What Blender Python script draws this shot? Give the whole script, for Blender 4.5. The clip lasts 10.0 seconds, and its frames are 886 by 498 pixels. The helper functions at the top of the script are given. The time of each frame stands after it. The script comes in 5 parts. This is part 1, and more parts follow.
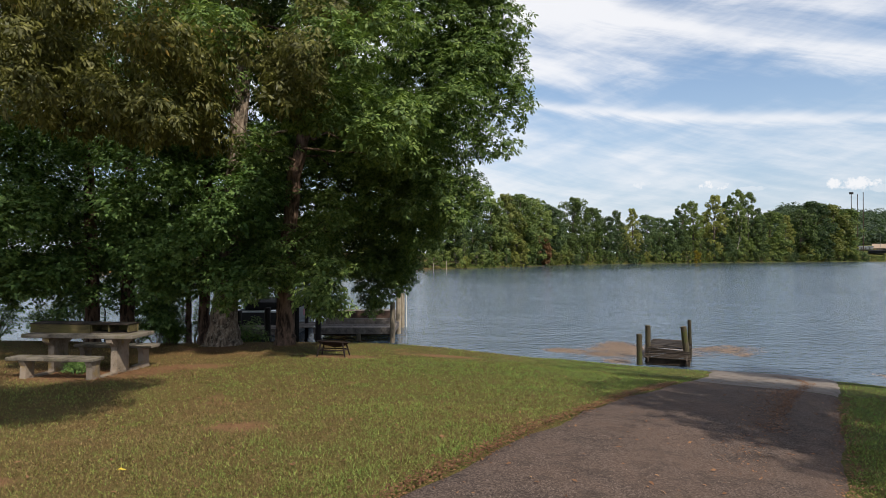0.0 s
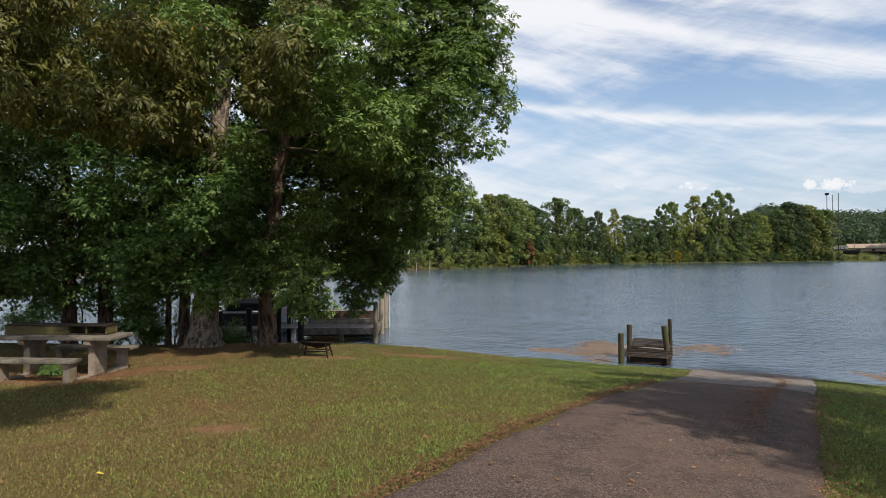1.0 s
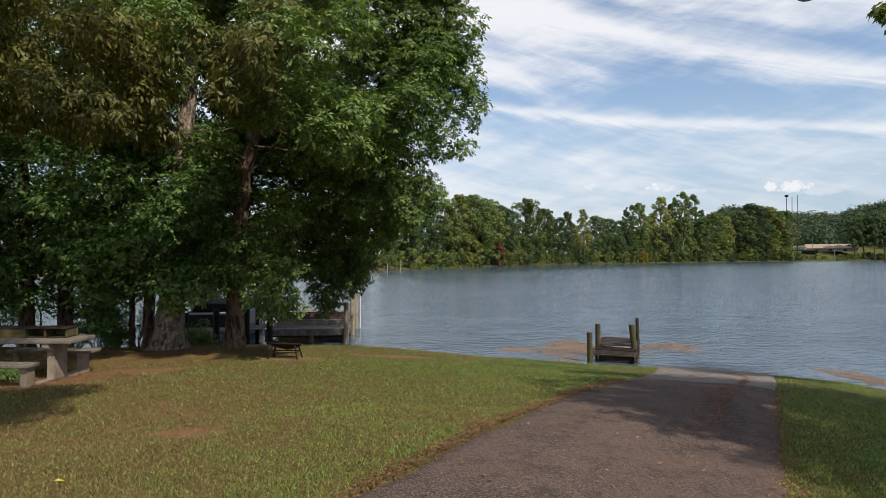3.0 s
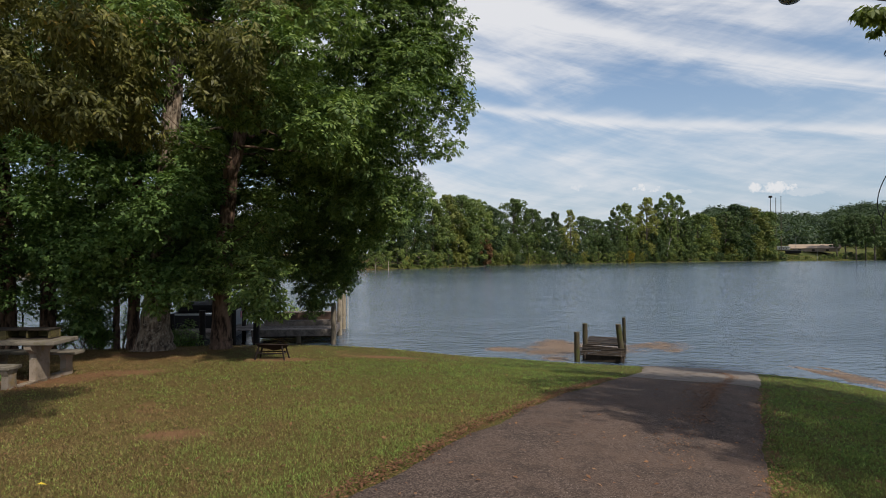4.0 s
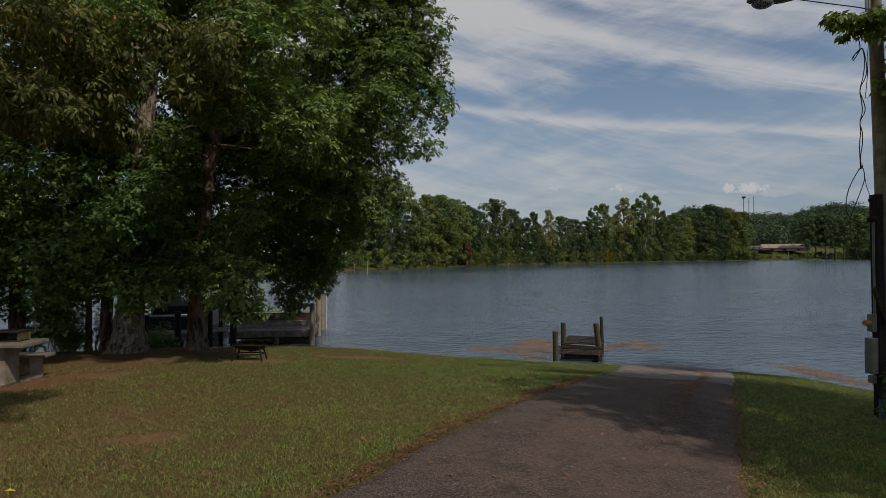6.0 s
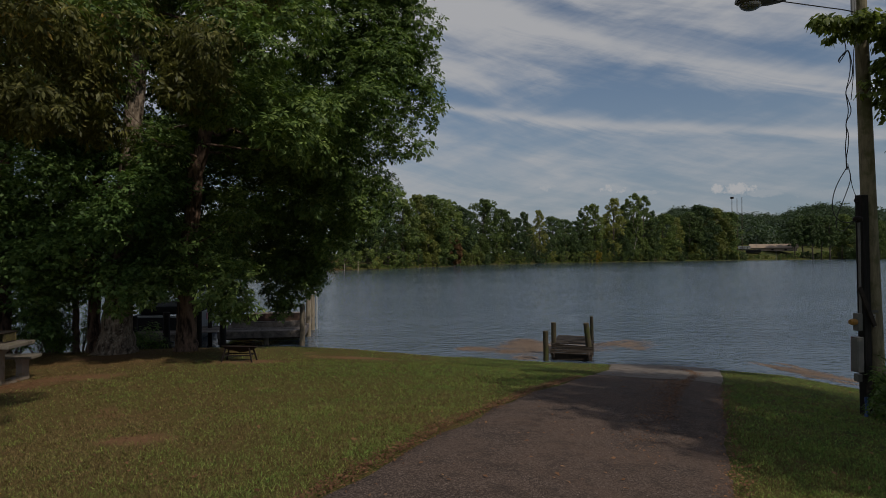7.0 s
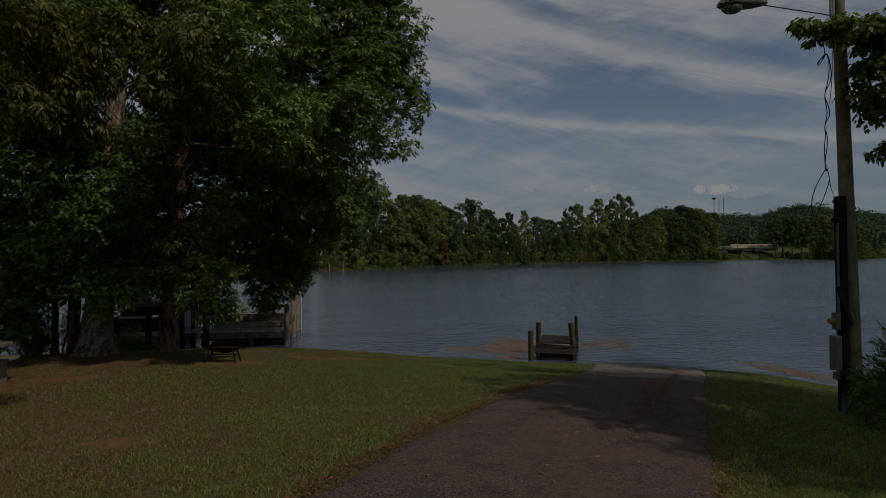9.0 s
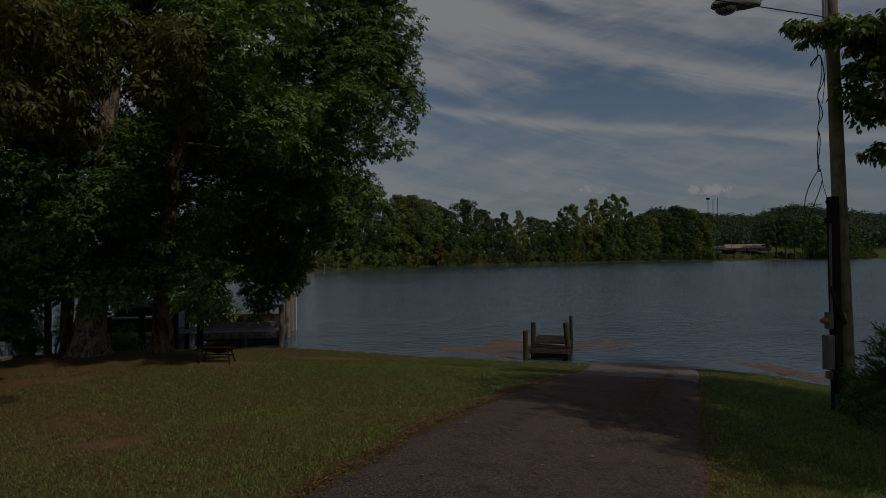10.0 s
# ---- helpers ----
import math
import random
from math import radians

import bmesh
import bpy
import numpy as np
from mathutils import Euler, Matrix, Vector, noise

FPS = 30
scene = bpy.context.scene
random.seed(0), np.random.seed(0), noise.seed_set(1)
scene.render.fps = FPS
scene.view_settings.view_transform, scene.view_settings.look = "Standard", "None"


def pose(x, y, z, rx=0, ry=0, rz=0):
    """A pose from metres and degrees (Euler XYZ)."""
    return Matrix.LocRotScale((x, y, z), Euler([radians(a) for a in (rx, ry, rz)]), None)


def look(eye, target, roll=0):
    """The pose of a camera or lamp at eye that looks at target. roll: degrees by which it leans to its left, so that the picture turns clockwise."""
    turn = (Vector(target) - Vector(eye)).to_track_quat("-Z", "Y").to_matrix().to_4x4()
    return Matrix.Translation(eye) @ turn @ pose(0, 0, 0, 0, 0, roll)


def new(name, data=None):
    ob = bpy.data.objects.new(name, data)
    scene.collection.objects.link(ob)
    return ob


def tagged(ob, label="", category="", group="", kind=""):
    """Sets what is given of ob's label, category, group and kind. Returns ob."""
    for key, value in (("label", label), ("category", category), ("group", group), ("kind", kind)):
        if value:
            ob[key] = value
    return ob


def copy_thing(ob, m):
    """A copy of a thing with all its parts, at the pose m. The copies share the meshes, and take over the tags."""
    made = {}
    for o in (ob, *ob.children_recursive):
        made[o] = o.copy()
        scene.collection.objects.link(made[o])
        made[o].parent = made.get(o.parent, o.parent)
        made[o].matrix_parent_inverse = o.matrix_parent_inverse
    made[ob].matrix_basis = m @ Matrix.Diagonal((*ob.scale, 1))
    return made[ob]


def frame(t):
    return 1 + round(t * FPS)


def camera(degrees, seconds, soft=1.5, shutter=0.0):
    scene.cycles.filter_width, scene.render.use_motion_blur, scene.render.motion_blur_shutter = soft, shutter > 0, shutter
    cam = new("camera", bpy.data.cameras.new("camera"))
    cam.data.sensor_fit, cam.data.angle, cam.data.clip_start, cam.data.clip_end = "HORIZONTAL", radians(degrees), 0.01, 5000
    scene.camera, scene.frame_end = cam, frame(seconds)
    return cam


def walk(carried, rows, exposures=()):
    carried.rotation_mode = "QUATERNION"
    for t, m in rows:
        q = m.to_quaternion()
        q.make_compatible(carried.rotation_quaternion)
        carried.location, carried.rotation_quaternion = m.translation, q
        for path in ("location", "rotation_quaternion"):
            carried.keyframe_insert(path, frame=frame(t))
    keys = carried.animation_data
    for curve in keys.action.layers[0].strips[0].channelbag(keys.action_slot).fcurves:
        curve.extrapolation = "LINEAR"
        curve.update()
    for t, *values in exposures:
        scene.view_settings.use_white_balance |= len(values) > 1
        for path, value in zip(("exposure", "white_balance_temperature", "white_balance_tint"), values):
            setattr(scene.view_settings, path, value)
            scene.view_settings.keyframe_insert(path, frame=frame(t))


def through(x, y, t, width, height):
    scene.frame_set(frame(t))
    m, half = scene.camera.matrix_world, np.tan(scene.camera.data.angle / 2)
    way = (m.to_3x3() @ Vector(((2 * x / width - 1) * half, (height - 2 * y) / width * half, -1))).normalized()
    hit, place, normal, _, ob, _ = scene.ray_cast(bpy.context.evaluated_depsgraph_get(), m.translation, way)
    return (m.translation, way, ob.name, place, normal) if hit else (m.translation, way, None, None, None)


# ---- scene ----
EYE = (0.0, 0.0, 3.7)


def aim(yaw, pitch, roll):
    return pose(*EYE, 0, 0, yaw) @ pose(0, 0, 0, 90 + pitch) @ pose(0, 0, 0, 0, 0, roll)


cam = camera(74.42, 10.0, soft=0.65)
PATH = [  # seconds, yaw, pitch, roll: the camera hovers and turns to the right
    (0, -0.60, 0.50, 0.10),
    (0.5, -1.46, 0.51, 0.09),
    (1, -2.24, 0.51, 0.06),
    (1.5, -2.99, 0.52, 0.06),
    (2, -3.66, 0.53, 0.07),
    (2.5, -4.39, 0.52, 0.06),
    (4, -6.28, 0.55, 0.01),
    (4.5, -6.78, 0.53, -0.00),
    (5, -7.31, 0.55, -0.04),
    (5.5, -7.82, 0.55, -0.05),
    (7, -9.23, 0.55, -0.10),
    (7.5, -9.64, 0.56, -0.11),
    (8, -10.03, 0.55, -0.11),
    (8.5, -10.39, 0.55, -0.11),
    (9, -10.66, 0.56, -0.10),
    (9.5, -10.92, 0.56, -0.11),
    (10, -11.15, 0.56, -0.10)]
FADE = [(0.0, 0.0), (2.5, 0.0), (4.0, -0.26), (4.5, -0.43), (5.0, -0.60), (5.5, -0.79), (7.0, -1.29), (7.5, -1.46), (8.0, -1.64), (8.5, -1.83), (9.0, -2.00), (9.5, -2.17), (10.0, -2.30)]  # the film fades
EXPOSURES = [(t, e + 0.16) for t, e in FADE]
walk(cam, [(t, aim(y, p, r)) for t, y, p, r in PATH], EXPOSURES)

# ---- world and sun ----
SUN_AZIMUTH, SUN_ELEVATION = radians(145), radians(47)  # clockwise from +y
world = bpy.data.worlds.new("sky")
scene.world = world
world.use_nodes = True


class Nodes:
    """Short hand for a node tree."""

    def __init__(self, tree):
        self.tree = tree
        tree.nodes.clear()

    def put(self, socket, val):
        if isinstance(val, bpy.types.NodeSocket):
            self.tree.links.new(val, socket)
        elif isinstance(val, tuple) and len(val) == 3 and socket.type == "RGBA":
            socket.default_value = (*val, 1)
        else:
            socket.default_value = val

    def add(self, kind, inputs=None):
        n = self.tree.nodes.new(kind)
        for k, val in (inputs or {}).items():
            self.put(n.inputs[k], val)
        return n

    def math(self, op, a, b=0.0, c=0.0):
        n = self.add("ShaderNodeMath", {0: a, 1: b, 2: c})
        n.operation = op
        return n.outputs[0]

    def noise(self, vec, scale, detail=4.0, rough=0.55, distort=0.0):
        return self.add("ShaderNodeTexNoise", {"Vector": vec, "Scale": scale, "Detail": detail, "Roughness": rough, "Distortion": distort}).outputs["Fac"]

    def ramp(self, fac, stops, mode="LINEAR"):
        n = self.add("ShaderNodeValToRGB", {"Fac": fac})
        n.color_ramp.interpolation = mode
        el = n.color_ramp.elements
        while len(el) < len(stops):
            el.new(0.5)
        for e, (p, c) in zip(el, stops):
            e.position, e.color = p, (*c, 1) if len(c) == 3 else c
        return n.outputs["Color"]

    def span(self, fac, lo, hi, a=0.0, b=1.0):
        n = self.add("ShaderNodeMapRange", {"Value": fac, "From Min": lo, "From Max": hi, "To Min": a, "To Max": b})
        n.interpolation_type = "SMOOTHSTEP"
        return n.outputs["Result"]

    def mix(self, fac, a, b, blend="MIX"):
        n = self.add("ShaderNodeMix")
        n.data_type, n.blend_type = "RGBA", blend
        for k, val in ((0, fac), (6, a), (7, b)):
            self.put(n.inputs[k], val)
        return n.outputs[2]


w = Nodes(world.node_tree)
sky = w.add("ShaderNodeTexSky")
sky.sky_type, sky.sun_disc, sky.sun_elevation, sky.sun_rotation = "NISHITA", False, SUN_ELEVATION, SUN_AZIMUTH
sky.air_density, sky.dust_density, sky.ozone_density = 1.0, 0.35, 1.0
way = w.add("ShaderNodeTexCoord").outputs["Generated"]
sep = w.add("ShaderNodeSeparateXYZ", {0: way})
dx, dy, dz = sep.outputs
azim = w.math("ARCTAN2", dx, dy)
elev = w.math("ARCSINE", dz)
# cirrus: streaks that fan out from the far left, stretched along the azimuth
tilted = w.math("ADD", elev, w.math("MULTIPLY", azim, 0.24))
flow = w.add("ShaderNodeCombineXYZ", {0: azim, 1: w.math("MULTIPLY", tilted, 4.2), 2: 0.37}).outputs[0]
warp = w.noise(flow, 1.6, 3.0)
flow2 = w.add("ShaderNodeCombineXYZ", {0: w.math("MULTIPLY", azim, 1.3), 1: w.math("ADD", w.math("MULTIPLY", tilted, 9.0), w.math("MULTIPLY", warp, 0.8)), 2: 1.7}).outputs[0]
broad = w.noise(flow, 2.1, 5.0, 0.6, 0.3)
streak = w.noise(flow2, 2.6, 7.0, 0.62, 0.4)
mackerel = w.noise(w.add("ShaderNodeCombineXYZ", {0: w.math("MULTIPLY", azim, 3.0), 1: w.math("MULTIPLY", w.math("ADD", elev, w.math("MULTIPLY", azim, -0.25)), 14.0), 2: 4.0}).outputs[0], 3.2, 4.0)
veil = w.math("ADD", w.math("MULTIPLY", broad, 0.52), w.math("MULTIPLY", streak, 0.62))
veil = w.math("ADD", veil, w.math("MULTIPLY", mackerel, 0.24))


def band(centre, slope, width, strength):
    off = w.math("SUBTRACT", w.math("ADD", elev, w.math("MULTIPLY", streak, 0.03)), w.math("ADD", centre + 0.015, w.math("MULTIPLY", azim, slope)))
    k = w.math("DIVIDE", off, width)
    return w.math("MULTIPLY", w.math("EXPONENT", w.math("MULTIPLY", w.math("MULTIPLY", k, k), -1.0)), strength)


veil = w.math("ADD", veil, band(0.264, -0.125, 0.009, 0.19))
veil = w.math("ADD", veil, band(0.462, -0.30, 0.020, 0.22))
veil = w.math("ADD", veil, band(0.56, -0.20, 0.07, 0.20))
veil = w.math("SUBTRACT", veil, band(0.285, -0.09, 0.020, 0.13))
veil = w.math("SUBTRACT", veil, band(0.505, -0.30, 0.014, 0.09))
left = w.span(azim, 0.55, 0.0)
veil = w.math("ADD", veil, w.math("MULTIPLY", w.math("MULTIPLY", left, w.span(elev, 0.14, 0.3)), 0.15))
veil = w.math("SUBTRACT", veil, w.math("MULTIPLY", w.span(elev, 0.5, 0.95), 0.16))
veil = w.math("SUBTRACT", veil, w.math("MULTIPLY", w.span(azim, 0.3, 0.8), 0.06))
veil = w.math("ADD", veil, w.math("MULTIPLY", w.span(elev, 0.28, 0.42), 0.06))
cloud = w.span(veil, 0.54, 0.96)


def puff(az, el, wide, high):
    a = w.math("DIVIDE", w.math("SUBTRACT", azim, az), wide)
    b = w.math("DIVIDE", w.math("SUBTRACT", elev, el), high)
    lump = w.noise(way, 48.0, 4.0, 0.65)
    r = w.math("ADD", w.math("ADD", w.math("MULTIPLY", a, a), w.math("MULTIPLY", b, b)), w.math("MULTIPLY", w.math("SUBTRACT", lump, 0.5), 6.0))
    return w.span(r, 1.5, 0.2)


lumps = puff(0.441, 0.108, 0.022, 0.0075)
for az, el, wide, high, k in ((0.340, 0.112, 0.020, 0.006, 0.75), (0.625, 0.100, 0.030, 0.010, 1.0), (0.665, 0.092, 0.040, 0.006, 0.45), (0.50, 0.1, 0.02, 0.004, 0.5), (0.80, 0.085, 0.09, 0.01, 0.35)):
    lumps = w.math("MAXIMUM", lumps, w.math("MULTIPLY", puff(az, el, wide, high), k))
cover = w.math("MAXIMUM", w.math("MULTIPLY_ADD", cloud, 0.76, w.span(elev, 0.75, 0.15, 0.02, 0.05)), w.math("MULTIPLY", lumps, 0.85))
scaled = w.mix(1.0, sky.outputs[0], (0.122, 0.128, 0.132), "MULTIPLY")
scaled = w.mix(w.span(elev, 0.34, 0.02, 0.0, 0.8), scaled, (0.37, 0.47, 0.60))
white = w.mix(w.span(elev, 0.05, 0.6), (0.88, 0.87, 0.88), (1.0, 0.98, 0.97))
final = w.mix(cover, scaled, white)
w.add("ShaderNodeOutputWorld", {0: w.add("ShaderNodeBackground", {"Color": final, "Strength": 1.0}).outputs[0]})

sun = new("sun", bpy.data.lights.new("sun", "SUN"))
sun.data.energy, sun.data.angle, sun.data.color = 4.8, radians(0.8), (1.0, 0.92, 0.79)
sun_way = Vector((math.sin(SUN_AZIMUTH) * math.cos(SUN_ELEVATION), math.cos(SUN_AZIMUTH) * math.cos(SUN_ELEVATION), math.sin(SUN_ELEVATION)))
sun.matrix_world = look(sun_way * 50, (0, 0, 0))

# ---- materials ----
def material(name):
    m = bpy.data.materials.new(name)
    m.use_nodes = True
    return m, Nodes(m.node_tree)


def finish(n, colour, rough=0.8, height=None, bump=0.3, distance=0.01, **extra):
    ins = {"Base Color": colour, "Roughness": rough, "Specular IOR Level": 0.25}
    if height is not None:
        ins["Normal"] = n.add("ShaderNodeBump", {"Height": height, "Strength": bump, "Distance": distance}).outputs[0]
    ins.update({k.replace("_", " "): v for k, v in extra.items()})
    b = n.add("ShaderNodeBsdfPrincipled", ins)
    n.add("ShaderNodeOutputMaterial", {0: b.outputs[0]})
    return b


def position(n):
    return n.add("ShaderNodeNewGeometry").outputs["Position"]


def leafy(name, dark, mid, light, tip=None, through=0.35, rough=0.5, spread=0.0):
    """Leaves: the colour differs from leaf to leaf and from bough to bough."""
    m, n = material(name)
    geo = n.add("ShaderNodeNewGeometry")
    rnd = geo.outputs["Random Per Island"]
    patch = n.noise(geo.outputs["Position"], 0.55, 3.0)
    mixed = n.math("ADD", n.math("MULTIPLY", rnd, 0.6), n.math("MULTIPLY", patch, 0.55))
    if spread:
        mixed = n.math("ADD", mixed, n.math("MULTIPLY", n.math("SUBTRACT", n.add("ShaderNodeObjectInfo").outputs["Random"], 0.5), spread))
    stops = [(0.15, dark), (0.55, mid), (0.88, light)]
    if tip:
        stops.append((0.99, tip))
    col = n.ramp(mixed, stops)
    d = n.add("ShaderNodeBsdfPrincipled", {"Base Color": col, "Roughness": rough, "Specular IOR Level": 0.28})
    t = n.add("ShaderNodeBsdfTranslucent", {"Color": n.mix(0.5, col, n.mix(1.0, col, (1.3, 1.5, 0.5), "MULTIPLY"))})
    s = n.add("ShaderNodeMixShader", {0: through, 1: d.outputs[0], 2: t.outputs[0]})
    n.add("ShaderNodeOutputMaterial", {0: s.outputs[0]})
    return m


def barky(name, dark, light, scale=9.0, stretch=0.25, moss=None):
    m, n = material(name)
    p = n.add("ShaderNodeMapping", {"Vector": position(n), "Scale": (1, 1, stretch)}).outputs[0]
    ridge = n.noise(p, scale, 6.0, 0.65, 0.4)
    fine = n.noise(p, scale * 5, 3.0)
    col = n.ramp(ridge, [(0.40, dark), (0.60, light)])
    col = n.mix(n.span(fine, 0.55, 0.8, 0, 0.4), col, tuple(c * 1.35 for c in light))
    if moss:
        col = n.mix(n.span(n.noise(position(n), 13.0, 6.0, 0.7), 0.48, 0.68, 0, 0.6), col, moss)
    finish(n, col, 0.9, n.math("ADD", ridge, n.math("MULTIPLY", fine, 0.3)), 1.0, 0.06)
    return m


def wooden(name, dark, light, moss=None, scale=6.0, stretch=(1, 1, 1), rough=0.85):
    m, n = material(name)
    p = n.add("ShaderNodeMapping", {"Vector": position(n), "Scale": stretch}).outputs[0]
    g = n.noise(p, scale, 6.0, 0.7, 0.6)
    f = n.noise(p, scale * 7, 3.0, 0.6)
    rnd = n.add("ShaderNodeObjectInfo").outputs["Random"]
    col = n.ramp(n.math("ADD", g, n.math("MULTIPLY", n.math("SUBTRACT", rnd, 0.5), 0.25)), [(0.3, dark), (0.68, light)])
    col = n.mix(n.span(f, 0.5, 0.75, 0, 0.35), col, dark)
    if moss:
        col = n.mix(n.span(n.noise(position(n), 3.1, 5.0, 0.6), 0.46, 0.66, 0, 0.85), col, moss)
    finish(n, col, rough, n.math("ADD", g, n.math("MULTIPLY", f, 0.4)), 0.5, 0.008)
    return m


def plain(name, colour, rough=0.5, metal=0.0, vary=0.15, scale=12.0, bump=0.1):
    m, n = material(name)
    k = n.noise(position(n), scale, 5.0, 0.6)
    k2 = n.noise(position(n), scale * 9, 2.0)
    dark = tuple(c * (1 - vary) for c in colour)
    light = tuple(min(1, c * (1 + vary)) for c in colour)
    col = n.ramp(n.math("ADD", n.math("MULTIPLY", k, 0.8), n.math("MULTIPLY", k2, 0.2)), [(0.3, dark), (0.7, light)])
    finish(n, col, n.span(k, 0.2, 0.8, max(0.05, rough - 0.1), min(1, rough + 0.1)), k2, bump, 0.003, Metallic=metal)
    return m


def lawn_colour(n, p):
    """Mown late-summer grass: green by the lane, drier towards the trees."""
    dry = n.span(n.add("ShaderNodeSeparateXYZ", {0: p}).outputs[0], 1.8, -5.0, -0.12, 0.20)
    dry = n.math("SUBTRACT", dry, n.span(n.add("ShaderNodeSeparateXYZ", {0: p}).outputs[0], 1.5, 6.0, 0.0, 0.16))
    big = n.math("ADD", n.noise(p, 0.16, 3.0, 0.5), dry)
    mid = n.noise(p, 1.1, 6.0, 0.72, 0.6)
    fine = n.noise(p, 14.0, 4.0, 0.7)
    k = n.math("ADD", n.math("MULTIPLY", big, 0.4), n.math("ADD", n.math("MULTIPLY", mid, 0.46), n.math("MULTIPLY", fine, 0.16)))
    return k, mid, fine


SOIL = [(-7.2, 11.7, 1.6, 0.9), (-6.2, 12.2, 0.9, 0.7), (-2.3, 14.4, 1.1, 0.5), (-2.6, 7.65, 0.5, 0.3), (0.25, 15.6, 1.0, 0.35), (-5.8, 15.6, 1.0, 0.5), (-5.3, 12.9, 0.9, 0.5), (-4.3, 5.6, 0.35, 0.2)]  # bare patches


def ground_material():
    m, n = material("lawn_ground")
    p = position(n)
    k, mid, fine = lawn_colour(n, p)
    col = n.ramp(k, [(0.30, (0.040, 0.062, 0.013)), (0.46, (0.080, 0.076, 0.022)), (0.60, (0.110, 0.076, 0.030)), (0.72, (0.14, 0.082, 0.036))])
    thatch = n.span(n.noise(n.add("ShaderNodeMapping", {"Vector": p, "Scale": (1.0, 2.2, 1.0)}).outputs[0], 46.0, 3.0, 0.7), 0.36, 0.64, 0.35, 1.7)
    col = n.mix(1.0, col, n.add("ShaderNodeCombineColor", {0: thatch, 1: thatch, 2: thatch}).outputs[0], "MULTIPLY")
    soil = n.noise(p, 0.62, 5.0, 0.62, 0.8)
    bare = n.span(soil, 0.62, 0.70, 0, 0.75)
    sx, sy, _ = n.add("ShaderNodeSeparateXYZ", {0: p}).outputs
    for cx, cy, rx, ry in SOIL:
        a, b = n.math("DIVIDE", n.math("SUBTRACT", sx, cx), rx), n.math("DIVIDE", n.math("SUBTRACT", sy, cy), ry)
        r = n.math("ADD", n.math("ADD", n.math("MULTIPLY", a, a), n.math("MULTIPLY", b, b)), n.math("MULTIPLY", n.math("SUBTRACT", mid, 0.5), 4.5))
        bare = n.math("MAXIMUM", bare, n.span(r, 1.3, 0.1, 0, 0.9))
    col = n.mix(bare, col, n.mix(n.noise(p, 9.0, 5.0, 0.75), (0.07, 0.036, 0.018), (0.30, 0.165, 0.090)))
    sep = n.add("ShaderNodeSeparateXYZ", {0: p})
    col = n.mix(n.span(sep.outputs[2], 12.0, 16.0), col, n.mix(mid, (0.020, 0.032, 0.012), (0.045, 0.060, 0.022)))
    wet = n.span(n.math("ADD", sep.outputs[2], n.math("MULTIPLY", n.math("SUBTRACT", mid, 0.5), 0.12)), 0.10, -0.02)
    col = n.mix(wet, col, n.mix(fine, (0.03, 0.024, 0.016), (0.07, 0.052, 0.034)))
    finish(n, col, 0.95, n.math("ADD", fine, n.math("MULTIPLY", mid, 0.6)), 0.8, 0.04, Specular_IOR_Level=0.1)
    return m


def blade_material():
    m, n = material("grass_blade")
    geo = n.add("ShaderNodeNewGeometry")
    k, mid, fine = lawn_colour(n, geo.outputs["Position"])
    k = n.math("ADD", k, n.math("MULTIPLY", n.math("SUBTRACT", geo.outputs["Random Per Island"], 0.5), 0.42))
    col = n.ramp(k, [(0.24, (0.150, 0.275, 0.056)), (0.38, (0.275, 0.355, 0.092)), (0.48, (0.190, 0.178, 0.056)), (0.57, (0.115, 0.082, 0.030)), (0.68, (0.215, 0.150, 0.068)), (0.86, (0.36, 0.270, 0.14))])
    speck = n.span(n.noise(geo.outputs["Position"], 38.0, 2.0, 0.6), 0.32, 0.68, 0.42, 1.45)
    col = n.mix(1.0, col, n.add("ShaderNodeCombineColor", {0: speck, 1: speck, 2: speck}).outputs[0], "MULTIPLY")
    d = n.add("ShaderNodeBsdfPrincipled", {"Base Color": col, "Roughness": 0.7, "Specular IOR Level": 0.12})
    t = n.add("ShaderNodeBsdfTranslucent", {"Color": col})
    n.add("ShaderNodeOutputMaterial", {0: n.add("ShaderNodeMixShader", {0: 0.3, 1: d.outputs[0], 2: t.outputs[0]}).outputs[0]})
    return m


def asphalt_material():
    m, n = material("asphalt")
    p = position(n)
    stone = n.add("ShaderNodeTexVoronoi", {"Vector": p, "Scale": 85.0})
    chip = n.add("ShaderNodeTexVoronoi", {"Vector": p, "Scale": 26.0})
    grit = n.noise(p, 120.0, 2.0)
    stain = n.noise(p, 0.55, 5.0, 0.6, 0.6)
    col = n.ramp(stone.outputs["Color"], [(0.1, (0.026, 0.019, 0.016)), (0.55, (0.082, 0.060, 0.051)), (0.95, (0.200, 0.155, 0.132))])
    col = n.mix(n.span(stain, 0.30, 0.80, 0, 0.7), col, n.mix(grit, (0.052, 0.034, 0.027), (0.200, 0.132, 0.098)))
    col = n.mix(n.span(n.noise(p, 3.2, 6.0, 0.78), 0.46, 0.72, 0, 0.62), col, (0.026, 0.021, 0.019))
    col = n.mix(n.span(chip.outputs["Distance"], 0.16, 0.08, 0, 0.9), col, n.mix(n.math("GREATER_THAN", n.add("ShaderNodeSeparateColor", {0: chip.outputs["Color"]}).outputs[0], 0.72), col, (0.40, 0.33, 0.28)))
    finish(n, col, 0.95, n.math("ADD", stone.outputs["Distance"], grit), 0.7, 0.008, Specular_IOR_Level=0.15)
    return m


